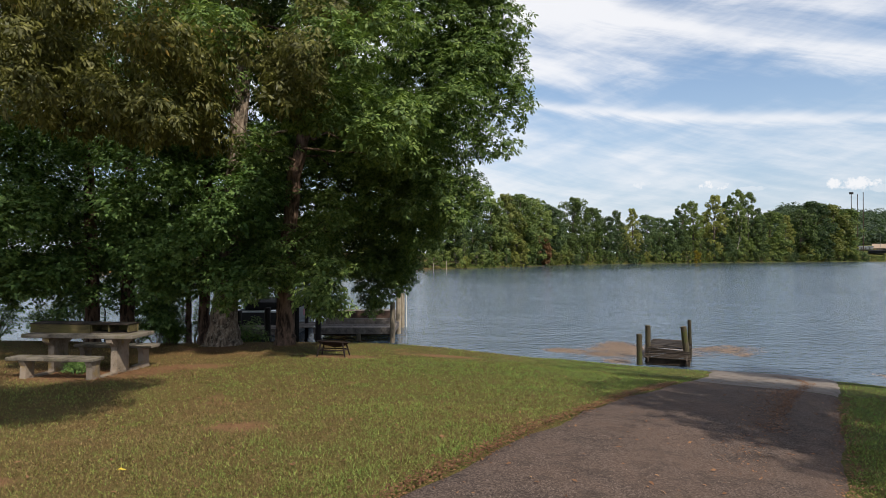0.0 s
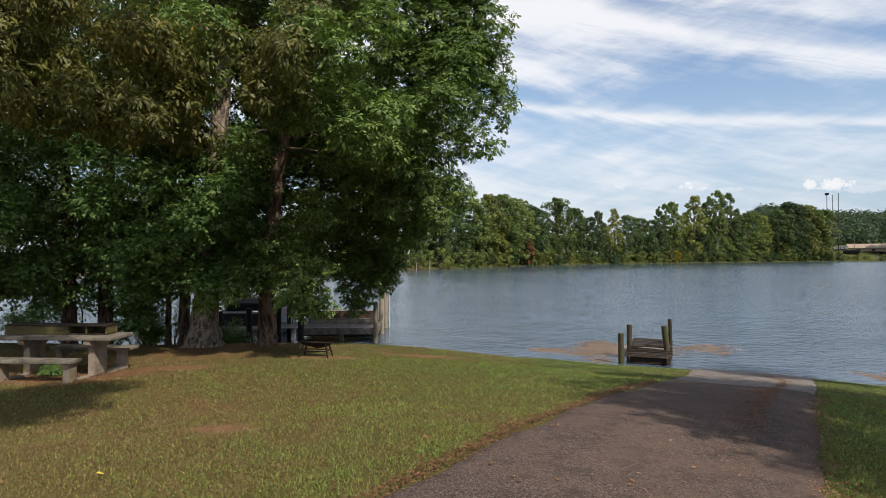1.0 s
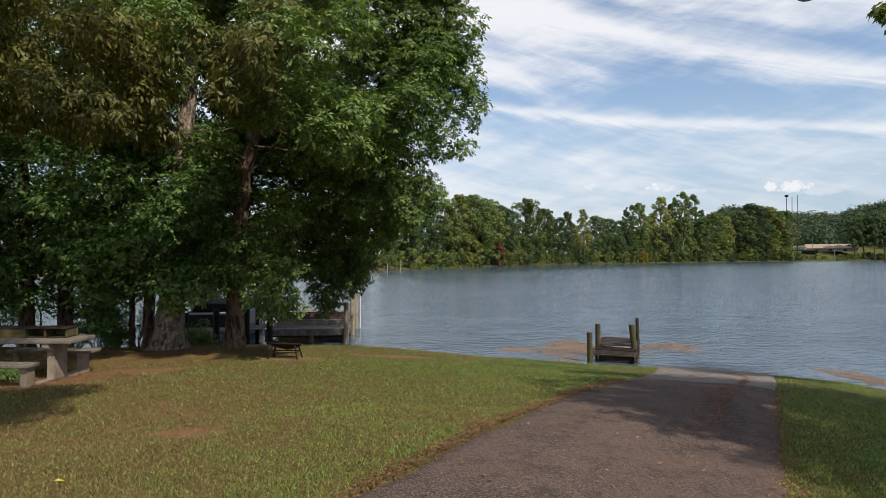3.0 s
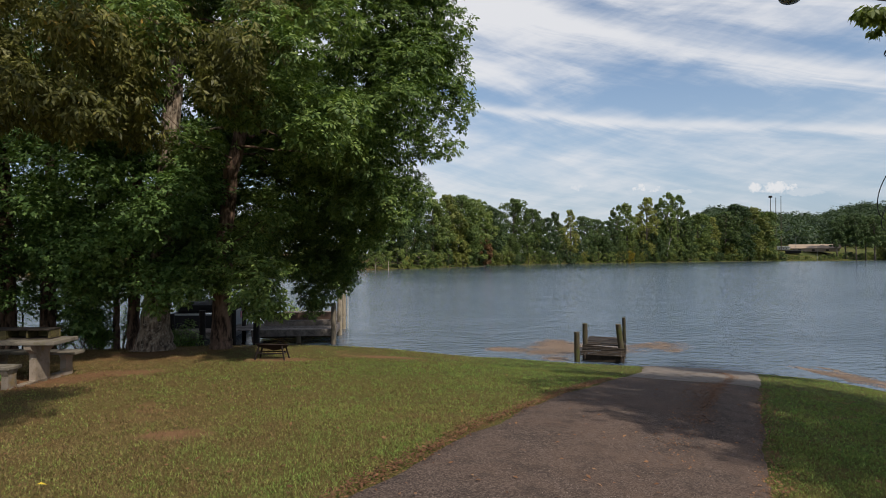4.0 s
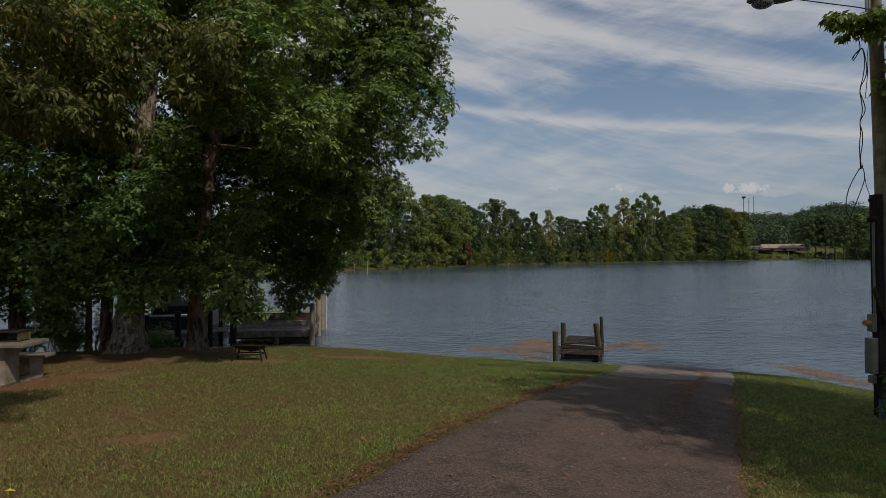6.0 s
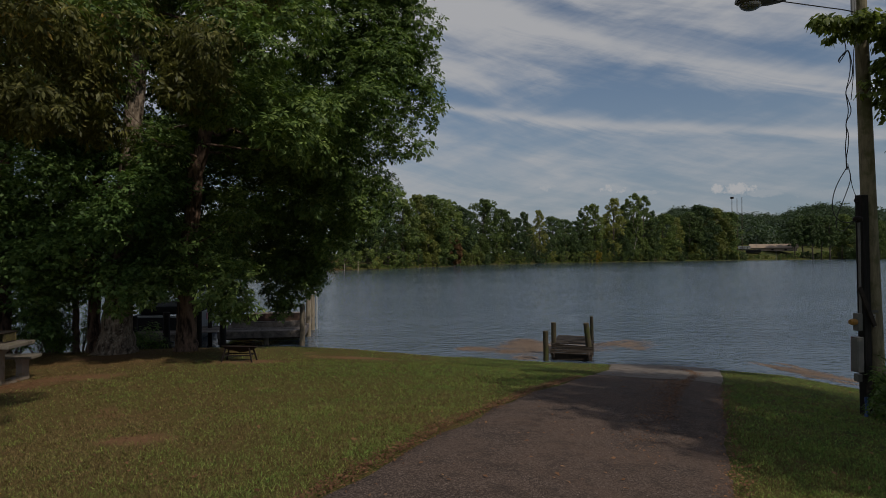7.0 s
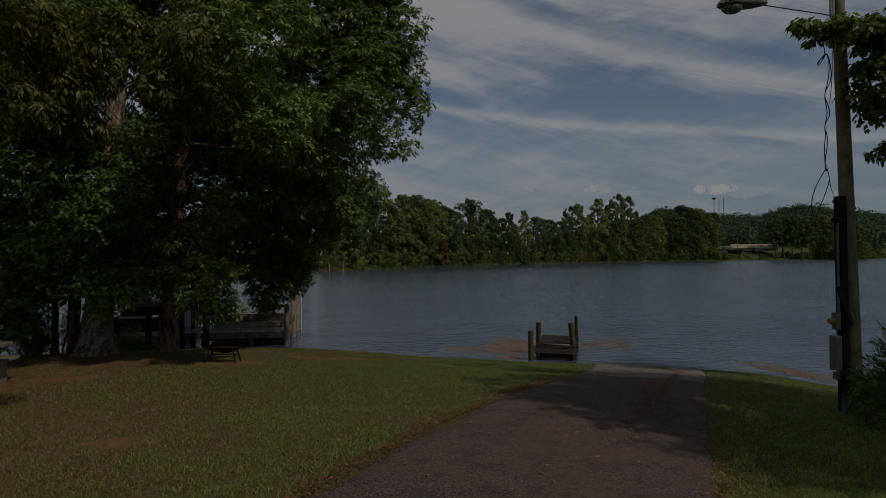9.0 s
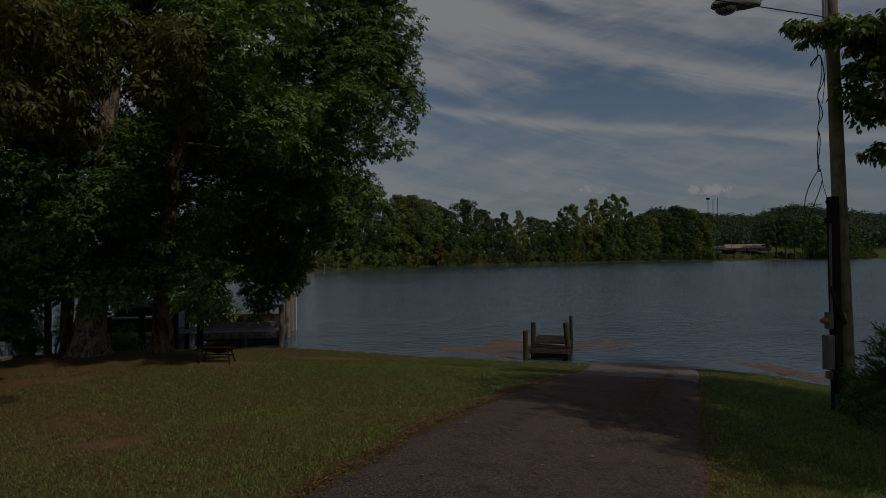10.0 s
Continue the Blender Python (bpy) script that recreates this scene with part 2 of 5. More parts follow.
def concrete(name, tone=(0.42, 0.38, 0.34), stain=(0.16, 0.13, 0.10), moss=None, scale=3.0):
    m, n = material(name)
    p = position(n)
    a = n.noise(p, scale, 6.0, 0.65, 0.5)
    g = n.noise(p, 55.0, 3.0)
    col = n.ramp(n.math("ADD", n.math("MULTIPLY", a, 0.8), n.math("MULTIPLY", g, 0.2)), [(0.36, stain), (0.50, tone), (0.75, tuple(min(1, c * 1.2) for c in tone))])
    if moss:
        col = n.mix(n.span(n.noise(p, 4.2, 4.0), 0.54, 0.70, 0, 0.75), col, moss)
    finish(n, col, 0.9, n.math("ADD", g, a), 0.45, 0.008)
    return m


def water_material():
    m, n = material("lake_water")
    p = position(n)
    wide = n.add("ShaderNodeMapping", {"Vector": p, "Rotation": (0, 0, 0.30), "Scale": (1.05, 1.6, 1)}).outputs[0]
    gust = n.span(n.noise(n.add("ShaderNodeMapping", {"Vector": p, "Rotation": (0, 0, -0.5), "Scale": (0.02, 0.05, 1)}).outputs[0], 1.0, 3.0), 0.35, 0.62, 0.6, 1.0)
    swell = n.noise(wide, 1.9, 2.0, 0.5, 0.3)
    chop = n.noise(wide, 5.5, 2.0, 0.55, 0.4)
    cats_paw = n.span(n.noise(n.add("ShaderNodeMapping", {"Vector": p, "Rotation": (0, 0, 0.3), "Scale": (0.22, 0.34, 1)}).outputs[0], 1.0, 4.0, 0.65), 0.36, 0.64, 0.75, 1.25)
    height = n.math("MULTIPLY", n.math("ADD", swell, n.math("MULTIPLY", chop, 0.30)), n.math("MULTIPLY", gust, cats_paw))
    # calmer in the lee of the far woods and under the near trees
    wx, wy, _ = n.add("ShaderNodeSeparateXYZ", {0: p}).outputs
    lee = n.span(n.math("SUBTRACT", wy, n.math("MULTIPLY", wx, 0.85)), 60.0, 150.0, 1.0, 0.12)
    lee = n.math("MULTIPLY", lee, n.math("MAXIMUM", n.span(wx, -2.4, -1.2, 0.75, 1.0), n.span(wy, 28.0, 40.0, 0.75, 1.0)))
    height = n.math("MULTIPLY", height, lee)
    normal = n.add("ShaderNodeBump", {"Height": height, "Strength": 1.0, "Distance": 0.10}).outputs[0]
    # blue sky reflection is put into the base colour along with the murk
    murk_and_sky = n.ramp(n.noise(p, 0.05, 3.0), [(0.3, (0.061, 0.090, 0.128)), (0.7, (0.074, 0.104, 0.143))])
    b = n.add("ShaderNodeBsdfPrincipled", {"Base Color": murk_and_sky, "Roughness": n.span(lee, 0.1, 1.0, 0.07, 0.13), "IOR": 1.333, "Normal": normal})
    n.add("ShaderNodeOutputMaterial", {0: b.outputs[0]})
    return m


M_GROUND, M_BLADE, M_ASPHALT, M_WATER = ground_material(), blade_material(), asphalt_material(), water_material()
M_SLAB = concrete("ramp_concrete", (0.165, 0.138, 0.118), (0.105, 0.082, 0.066))
M_TABLE = concrete("cast_concrete", (0.23, 0.185, 0.145), (0.11, 0.085, 0.06), (0.22, 0.145, 0.04))
M_TOP = concrete("weathered_slab", (0.15, 0.13, 0.105), (0.05, 0.042, 0.032), (0.10, 0.09, 0.045))
M_OAK = leafy("oak_leaf", (0.024, 0.050, 0.013), (0.100, 0.160, 0.040), (0.215, 0.278, 0.078), through=0.30, rough=0.55)
M_MAPLE = leafy("maple_leaf", (0.024, 0.054, 0.017), (0.095, 0.168, 0.046), (0.200, 0.295, 0.085), through=0.30, rough=0.55)
M_HICKORY = leafy("hickory_leaf", (0.048, 0.052, 0.015), (0.118, 0.119, 0.034), (0.228, 0.218, 0.064), (0.46, 0.28, 0.06), through=0.38)
M_ASH = leafy("ash_leaf", (0.050, 0.074, 0.018), (0.125, 0.160, 0.040), (0.225, 0.265, 0.072), through=0.42)
M_CEDAR = leafy("cedar_spray", (0.018, 0.040, 0.010), (0.045, 0.085, 0.016), (0.11, 0.16, 0.03), through=0.2)
M_WEED = leafy("weed_leaf", (0.035, 0.07, 0.012), (0.08, 0.14, 0.025), (0.15, 0.22, 0.04), through=0.35)
M_FAR = [leafy("far_leaf_green", (0.036, 0.058, 0.016), (0.098, 0.140, 0.036), (0.185, 0.225, 0.060), spread=0.6),
         leafy("far_leaf_dark", (0.022, 0.042, 0.016), (0.056, 0.090, 0.032), (0.105, 0.150, 0.050), spread=0.45),
         leafy("far_leaf_lime", (0.078, 0.092, 0.020), (0.165, 0.180, 0.042), (0.260, 0.265, 0.068), spread=0.5),
         leafy("far_leaf_rust", (0.10, 0.060, 0.028), (0.17, 0.092, 0.045), (0.22, 0.13, 0.06)),
         leafy("far_leaf_gold", (0.16, 0.13, 0.015), (0.26, 0.20, 0.02), (0.34, 0.26, 0.03))]
M_HILL = leafy("hill_leaf", (0.022, 0.040, 0.022), (0.042, 0.066, 0.032), (0.072, 0.102, 0.048))
M_BARK = barky("furrowed_bark", (0.026, 0.016, 0.012), (0.185, 0.118, 0.085))
M_BARK_PALE = barky("lichen_bark", (0.045, 0.032, 0.024), (0.27, 0.205, 0.155), moss=(0.48, 0.42, 0.34))
M_BARK_FAR = barky("far_bark", (0.06, 0.05, 0.04), (0.16, 0.13, 0.10), 3.0)
M_BIRCH = plain("pale_bark", (0.42, 0.38, 0.32), 0.9)
M_PILING = wooden("piling_wood", (0.075, 0.062, 0.046), (0.27, 0.225, 0.165), scale=5, stretch=(3, 3, 0.5))
M_MOSSPOST = wooden("mossy_post", (0.026, 0.022, 0.014), (0.085, 0.068, 0.042), (0.055, 0.062, 0.016), scale=5, stretch=(3, 3, 0.5))
M_PLANK = wooden("grey_plank", (0.055, 0.046, 0.041), (0.230, 0.195, 0.170), scale=5)
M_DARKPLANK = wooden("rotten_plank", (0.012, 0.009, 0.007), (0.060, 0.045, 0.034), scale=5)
M_BROWNPLANK = wooden("brown_plank", (0.026, 0.016, 0.012), (0.075, 0.046, 0.034), scale=5)
M_POLE = wooden("pole_wood", (0.060, 0.052, 0.032), (0.230, 0.195, 0.125), (0.095, 0.098, 0.042), scale=6, stretch=(3, 3, 0.5))
M_BLACKPOST = wooden("creosoted_post", (0.008, 0.007, 0.006), (0.028, 0.022, 0.020), scale=6, stretch=(3, 3, 0.4))
M_MOSSBOX = wooden("mossy_box", (0.045, 0.036, 0.016), (0.135, 0.108, 0.045), (0.085, 0.078, 0.022), scale=4, stretch=(0.4, 3, 3))
M_CABLE = plain("black_cable", (0.012, 0.012, 0.014), 0.5)
M_STEEL = plain("galvanised_steel", (0.22, 0.22, 0.22), 0.55, 0.5)
M_BOX = plain("grey_enamel", (0.135, 0.130, 0.118), 0.6)
M_IRON = plain("rusty_iron", (0.022, 0.015, 0.013), 0.8, 0.3, 0.4)
M_WHITE = plain("white_paint", (0.50, 0.49, 0.46), 0.5)
M_HULL = plain("pale_hull", (0.20, 0.215, 0.23), 0.4)
# near-black: roof shade put into the boat's colour, also openings and a dark shed
M_SHADOW = plain("black_and_shade", (0.012, 0.012, 0.013), 0.8)
M_ROOF = plain("grey_sheet_roof", (0.13, 0.14, 0.15), 0.5, 0.3)
M_ORANGE = plain("amber_plastic", (0.32, 0.16, 0.04), 0.45)
M_BLUE = plain("blue_conduit", (0.03, 0.06, 0.18), 0.5)
M_REDSIGN = plain("faded_pink_panel", (0.42, 0.16, 0.20), 0.5)
M_REDEDGE = plain("dull_red_paint", (0.16, 0.04, 0.04), 0.6)
M_LITTER = leafy("dead_leaf", (0.066, 0.030, 0.016), (0.155, 0.074, 0.038), (0.27, 0.145, 0.076), (0.40, 0.25, 0.09), through=0.1, rough=0.8)
M_YELLOW = plain("yellow_leaf", (0.62, 0.46, 0.05), 0.6, vary=0.2, scale=30.0)
M_SCUM = leafy("floating_debris", (0.15, 0.105, 0.075), (0.24, 0.172, 0.128), (0.33, 0.245, 0.19), through=0.05, rough=0.85)
M_BRICK = plain("tan_block", (0.36, 0.29, 0.23), 0.8)
M_TANROOF = plain("tan_sheet_roof", (0.30, 0.225, 0.165), 0.8, vary=0.12, scale=0.4)

# ---- ground shape ----
NEAR_SHORE = [(-1600, 10), (-300, 18), (-60, 23), (-30, 22.2), (-18, 21.2), (-10, 20.8), (-4, 20.6), (-1, 20.7), (2.4, 20.8), (4.4, 20.6),
              (6.5, 19.3), (8.6, 18.5), (10.5, 17.8), (11.6, 17.0), (13.1, 15.9), (13.8, 13.9), (14.4, 11.6), (17, 8), (26, 3), (60, -12), (300, -60), (1600, -200)]
FAR_SHORE = [(-1600, 40), (-400, 70), (-120, 100), (-31, 118), (-7, 136), (13, 154), (45, 200), (74, 226), (111, 248), (180, 290), (236, 318),
             (300, 335), (425, 386), (800, 480), (1600, 600)]


def shore_distance(x, y, line, land_above):
    """Metres from the waterline, positive on land."""
    x, y = np.asarray(x, float), np.asarray(y, float)
    best = np.full(x.shape, 1e9)
    for (ax, ay), (bx, by) in zip(line, line[1:]):
        dx, dy = bx - ax, by - ay
        k = np.clip(((x - ax) * dx + (y - ay) * dy) / (dx * dx + dy * dy), 0, 1)
        best = np.minimum(best, np.hypot(x - ax - k * dx, y - ay - k * dy))
    edge = np.interp(x, [p[0] for p in line], [p[1] for p in line])
    return np.where((y > edge) == land_above, best, -best)


def ground_height(x, y):
    """Height of the ground over the water level."""
    x, y = np.asarray(x, float), np.asarray(y, float)
    d = shore_distance(x, y, NEAR_SHORE, False)
    steep = np.interp(d, [-40, -6, -1, 0, 1, 2.2, 3.4, 6, 10, 16, 40, 200], [-2.5, -1.2, -0.3, 0, 0.45, 0.88, 1.08, 1.18, 1.33, 1.55, 1.8, 4])
    gentle = np.interp(d, [-40, -6, -1, 0, 1, 3, 6, 10, 14, 20, 40, 200], [-2.5, -1.0, -0.15, 0, 0.17, 0.45, 0.82, 1.26, 1.52, 1.65, 1.8, 4])
    k = np.clip((x + 2.5) / 7.0, 0, 1)
    k = k * k * (3 - 2 * k)
    near = steep * (1 - k) + gentle * k
    near = near + np.where(d > 1.5, 1, 0) * 0.018 * (np.sin(x * 0.9 + y * 0.35) + np.sin(y * 1.1 - x * 0.5))
    e = shore_distance(x, y, FAR_SHORE, True)
    far = np.interp(e, [-60, -10, 0, 3, 20, 80, 150, 280, 450, 700, 1500], [-2.5, -1, 0, 1.0, 2.2, 3.6, 9, 25, 40, 54, 60])
    bearing = np.degrees(np.arctan2(x, y))
    field = np.clip((bearing - 35.2) / 1.0, 0, 1) * np.clip((41.5 - bearing) / 1.2, 0, 1)
    far = far + field * (np.interp(e, [0, 4, 12, 35, 80, 150], [0, 2.5, 4.2, 9.0, 10.6, 13]) - np.interp(e, [0, 3, 20, 80, 150], [0, 1.0, 2.2, 3.6, 9])) * np.clip((e - 0.0) / 1.0, 0, 1) * np.clip((150 - e) / 60, 0, 1)
    wave = np.interp(bearing, [24, 29, 31, 33, 35, 38.5, 40, 42, 60], [0.85, 1.2, 1.5, 1.5, 1.25, 1.25, 1.6, 2.05, 2.1]) + 0.07 * np.sin(x / 41 + y / 90)
    right = np.clip((np.radians(bearing) - 0.40) / 0.16, 0, 1)
    far = np.where(e > 80, 4 + (far - 4) * wave * right * right * (3 - 2 * right), far)
    return np.where(y > 60, far, near)


# ---- building helpers ----
def mesh_object(name, mesh, mat, parent=None, label=""):
    mesh.materials.append(mat)
    ob = new(name, mesh)
    if parent is not None:
        ob.parent = parent
    return tagged(ob, label)


def part(name, bm, mat, parent=None, label="", smooth=False):
    mesh = bpy.data.meshes.new(name)
    bm.normal_update()
    bm.to_mesh(mesh)
    bm.free()
    if smooth:
        mesh.polygons.foreach_set("use_smooth", [True] * len(mesh.polygons))
    return mesh_object(name, mesh, mat, parent, label)


def fast_mesh(name, verts, faces, mat, parent=None, label="", smooth=False):
    """One mesh from an array of corners and an array of faces that all have the same number of corners."""
    verts, faces = np.asarray(verts, np.float32), np.asarray(faces, np.int32)
    mesh = bpy.data.meshes.new(name)
    mesh.vertices.add(len(verts))
    mesh.vertices.foreach_set("co", verts.ravel())
    mesh.loops.add(faces.size)
    mesh.loops.foreach_set("vertex_index", faces.ravel())
    mesh.polygons.add(len(faces))
    k = faces.shape[1]
    mesh.polygons.foreach_set("loop_start", np.arange(0, faces.size, k, dtype=np.int32))
    if smooth:
        mesh.polygons.foreach_set("use_smooth", np.ones(len(faces), bool))
    mesh.update(calc_edges=True)
    mesh.validate()
    return mesh_object(name, mesh, mat, parent, label)


def thing(name, label, category, m=None, group="", kind=""):
    ob = new(name)
    ob.empty_display_size = 0.1
    if m is not None:
        ob.matrix_basis = m
    return tagged(ob, label, category, group, kind)


def box(size, at=(0, 0, 0), turn=(0, 0, 0), bevel=0.006, bm=None):
    """A box with worn edges, added to bm or to a new one."""
    bm = bm or bmesh.new()
    made = bmesh.ops.create_cube(bm, size=1, matrix=pose(*at, *turn) @ Matrix.Diagonal((*size, 1)))
    if bevel:
        edges = list({e for v in made["verts"] for e in v.link_edges})
        bmesh.ops.bevel(bm, geom=edges, offset=min(bevel, min(size) * 0.3), segments=2, affect="EDGES", profile=0.5)
    return bm


def tube(points, radii, seg=8, bm=None, wobble=0.0, caps=True, rng=None):
    """A tapered round limb through the points."""
    bm = bm or bmesh.new()
    pts = [Vector(p) for p in points]
    rings, side = [], Vector((1, 0, 0))
    for i, p in enumerate(pts):
        d = (pts[min(i + 1, len(pts) - 1)] - pts[max(i - 1, 0)]).normalized()
        if abs(d.dot(side)) > 0.95:
            side = Vector((0, 1, 0))
        u = (side - d * side.dot(d)).normalized()
        side, v = u, d.cross(u)
        ring = []
        for k in range(seg):
            a = 2 * math.pi * k / seg
            r = radii[i] * (1 + (wobble * (rng.random() - 0.5) if wobble else 0))
            ring.append(bm.verts.new(p + (u * math.cos(a) + v * math.sin(a)) * r))
        rings.append(ring)
    for a, b in zip(rings, rings[1:]):
        for k in range(seg):
            bm.faces.new((a[k], a[(k + 1) % seg], b[(k + 1) % seg], b[k]))
    if caps:
        bm.faces.new(list(reversed(rings[0])))
        bm.faces.new(rings[-1])
    return bm


def bend(a, b, n=4, sag=0.0, rng=None, jitter=0.0):
    """Points from a to b, sagging by a fraction of the length."""
    a, b = Vector(a), Vector(b)
    out = []
    for i in range(n + 1):
        k = i / n
        p = a.lerp(b, k) + Vector((0, 0, -sag * 4 * k * (1 - k) * (b - a).length))
        if rng is not None and 0 < i < n:
            p += Vector([(rng.random() - 0.5) * jitter for _ in range(3)])
        out.append(p)
    return out


OAK_LEAF = np.array([(0, 0), (0.19, 0.60), (0, 1.0), (-0.19, 0.60)])
MAPLE_LEAF = np.array([(0, 0), (0.42, 0.42), (0.17, 0.52), (0, 1.0), (-0.17, 0.52), (-0.42, 0.42)])
LONG_LEAF = np.array([(0, 0), (0.17, 0.42), (0, 1.0), (-0.17, 0.42)])
ASH_LEAF = np.array([(0, 0), (0.30, 0.40), (0, 1.0), (-0.30, 0.40)])
FLECK = np.array([(-0.42, -0.3), (0.42, -0.25), (0.05, 0.75)])
SMALL_LEAF = np.array([(0, 0), (0.26, 0.45), (0, 1.0), (-0.26, 0.45)])


def leaves(at, axis, normal, size, shape, fold=0.12):
    """Leaf blades: their feet, the way they point, the way they face, and their lengths. Returns corners and faces."""
    axis = axis / np.linalg.norm(axis, axis=1, keepdims=True)
    side = np.cross(axis, normal)
    side /= np.linalg.norm(side, axis=1, keepdims=True) + 1e-9
    up = np.cross(side, axis)
    k = len(shape)
    lift = np.abs(shape[:, 0]) * fold - shape[:, 1] ** 2 * 0.18
    v = at[:, None, :] + size[:, None, None] * (side[:, None, :] * shape[None, :, :1] + axis[:, None, :] * shape[None, :, 1:] + up[:, None, :] * lift[None, :, None])
    return v.reshape(-1, 3), np.arange(len(at) * k).reshape(-1, k)


def foliage(boughs, sprays, per_spray, size, shape, rng, droop=0.25, flat=0.55, spray_radius=0.10, shell=0.45):
    """Sprays of leaves over boughs, given as (x, y, z, radius across, radius up)."""
    b = np.asarray(boughs, float)
    n = (sprays * (b[:, 3] / b[:, 3].mean()) ** 1.4).astype(int) + 1
    owner = np.repeat(np.arange(len(b)), n)
    d = rng.normal(size=(len(owner), 3))
    d /= np.linalg.norm(d, axis=1, keepdims=True)
    r = shell + (1 - shell) * rng.random(len(owner)) ** 0.6
    r *= 1 + 0.11 * rng.normal(size=len(owner))
    scale = np.stack([b[owner, 3], b[owner, 3], b[owner, 4]], 1)
    c = b[owner, :3] + d * scale * r[:, None]
    m = len(owner)
    # each spray is a rosette: its leaves point away from its twig's end
    tilt = np.repeat(0.55 * d + np.stack([0.28 * rng.normal(size=m), 0.28 * rng.normal(size=m), np.full(m, flat + 0.2)], 1), per_spray, 0)
    tilt /= np.linalg.norm(tilt, axis=1, keepdims=True)
    away = rng.normal(size=(m * per_spray, 3))
    away -= tilt * (away * tilt).sum(1, keepdims=True) * 0.8
    away /= np.linalg.norm(away, axis=1, keepdims=True)
    ang = rng.random(m * per_spray)
    at = np.repeat(c, per_spray, 0) + away * (spray_radius * (0.15 + 1.1 * ang))[:, None] + rng.normal(size=away.shape) * spray_radius * 0.25
    axis = away + 0.25 * np.repeat(d, per_spray, 0) + np.array([0, 0, -droop])
    normal = tilt + 0.22 * rng.normal(size=away.shape)
    return leaves(at, axis, normal, size * (0.65 + 0.6 * rng.random(len(ang))), shape)


def clumps(boughs, per, size, rng):
    """Far foliage: flecks of leaf over the skin of rounded boughs, facing outwards and up."""
    b = np.asarray(boughs, float)
    n = (per * (b[:, 3] / b[:, 3].mean()) ** 1.6).astype(int) + 3
    owner = np.repeat(np.arange(len(b)), n)
    m = len(owner)
    d = rng.normal(size=(m, 3))
    d[:, 2] = np.abs(d[:, 2]) * np.where(rng.random(m) < 0.72, 1, -0.8)
    d /= np.linalg.norm(d, axis=1, keepdims=True)
    lump = 1 + 0.16 * np.sin(d[:, 0] * 5 + owner) * np.sin(d[:, 1] * 5 + 2.0 * owner) + 0.14 * np.sin(d[:, 2] * 7 + owner * 1.7)
    r = lump * (0.80 + 0.26 * rng.random(m))
    c = b[owner, :3] + d * np.stack([b[owner, 3], b[owner, 3], b[owner, 4]], 1) * r[:, None]
    normal = d * 0.9 + np.array([0, 0, 0.4]) + 0.38 * rng.normal(size=(m, 3))
    axis = np.cross(normal, rng.normal(size=(m, 3)))
    return leaves(c, axis, normal, size * (0.6 + 0.8 * rng.random(m)), FLECK, 0.0)


def join(chunks):
    vs, fs, base = [], [], 0
    for v, f in chunks:
        vs.append(v)
        fs.append(f + base)
        base += len(v)
    return np.concatenate(vs), np.concatenate(fs)


def crown_boughs(centre, radii, n, rng, size=(0.8, 1.4), low=None, inner=0.35):
    """Bough centres through an egg-shaped crown, more of them near its skin."""
    out = []
    while len(out) < n:
        d = rng.normal(size=3)
        d /= np.linalg.norm(d)
        r = inner + (1 - inner) * rng.random() ** 0.5
        p = np.array(centre) + d * np.array(radii) * r
        if low is not None and p[2] < low + 0.6 * rng.random():
            continue
        s = size[0] + (size[1] - size[0]) * rng.random()
        out.append((*p, s, s * (0.5 + 0.2 * rng.random())))
    return out


def ground_at(x, y):
    return float(ground_height(np.array([x]), np.array([y]))[0])

# ---- ground, water, road ----
def graded(inner_lo, inner_hi, step, lo, hi, growth=1.16):
    mid = list(np.arange(inner_lo, inner_hi + step / 2, step))
    s, x = step, inner_hi
    while x < hi:
        s *= growth
        x += min(s, 60)
        mid.append(x)
    s, x = step, inner_lo
    while x > lo:
        s *= growth
        x -= min(s, 60)
        mid.insert(0, x)
    return np.array(mid)


gx = graded(-14, 18, 0.3, -1500, 1500)
gy = np.concatenate([graded(0, 22, 0.3, -300, 23), np.arange(26, 110, 7.0), np.arange(110, 420, 4.0), np.arange(430, 1600, 40.0)])
GX, GY = np.meshgrid(gx, gy)
GZ = ground_height(GX, GY)
nx, ny = len(gx), len(gy)
idx = np.arange(nx * ny).reshape(ny, nx)
quads = np.stack([idx[:-1, :-1], idx[:-1, 1:], idx[1:, 1:], idx[1:, :-1]], -1).reshape(-1, 4)
ground = fast_mesh("ground", np.stack([GX, GY, GZ], -1).reshape(-1, 3), quads, M_GROUND, smooth=True)
tagged(ground, "mown late-summer lawn with dry straw and bare soil patches", "lawn", kind="structure")

bm = bmesh.new()
for x0, y0 in ((-1600, -250), (1600, -250), (1600, 900), (-1600, 900)):
    bm.verts.new((x0, y0, 0))
bm.faces.new(bm.verts)
water = tagged(part("water", bm, M_WATER), "calm rippled lake reflecting sky and far trees", "lake", kind="structure")

ROAD_LEFT = [(-3.2, 1.2), (-0.42, 5.15), (0.34, 6.17), (1.22, 7.5), (2.82, 9.5), (5.5, 13.1), (5.82, 13.42)]
ROAD_RIGHT = [(0.9, 0.9), (3.85, 5.35), (4.45, 6.2), (5.1, 7.2), (6.1, 8.75), (7.6, 10.86), (8.12, 11.62)]
SLAB_LEFT = [(5.82, 13.42), (6.9, 15.0), (7.7, 16.5), (8.6, 18.6), (9.4, 20.4)]
SLAB_RIGHT = [(8.12, 11.62), (9.1, 13.0), (10.1, 14.4), (11.1, 16.0), (12.2, 18.0)]


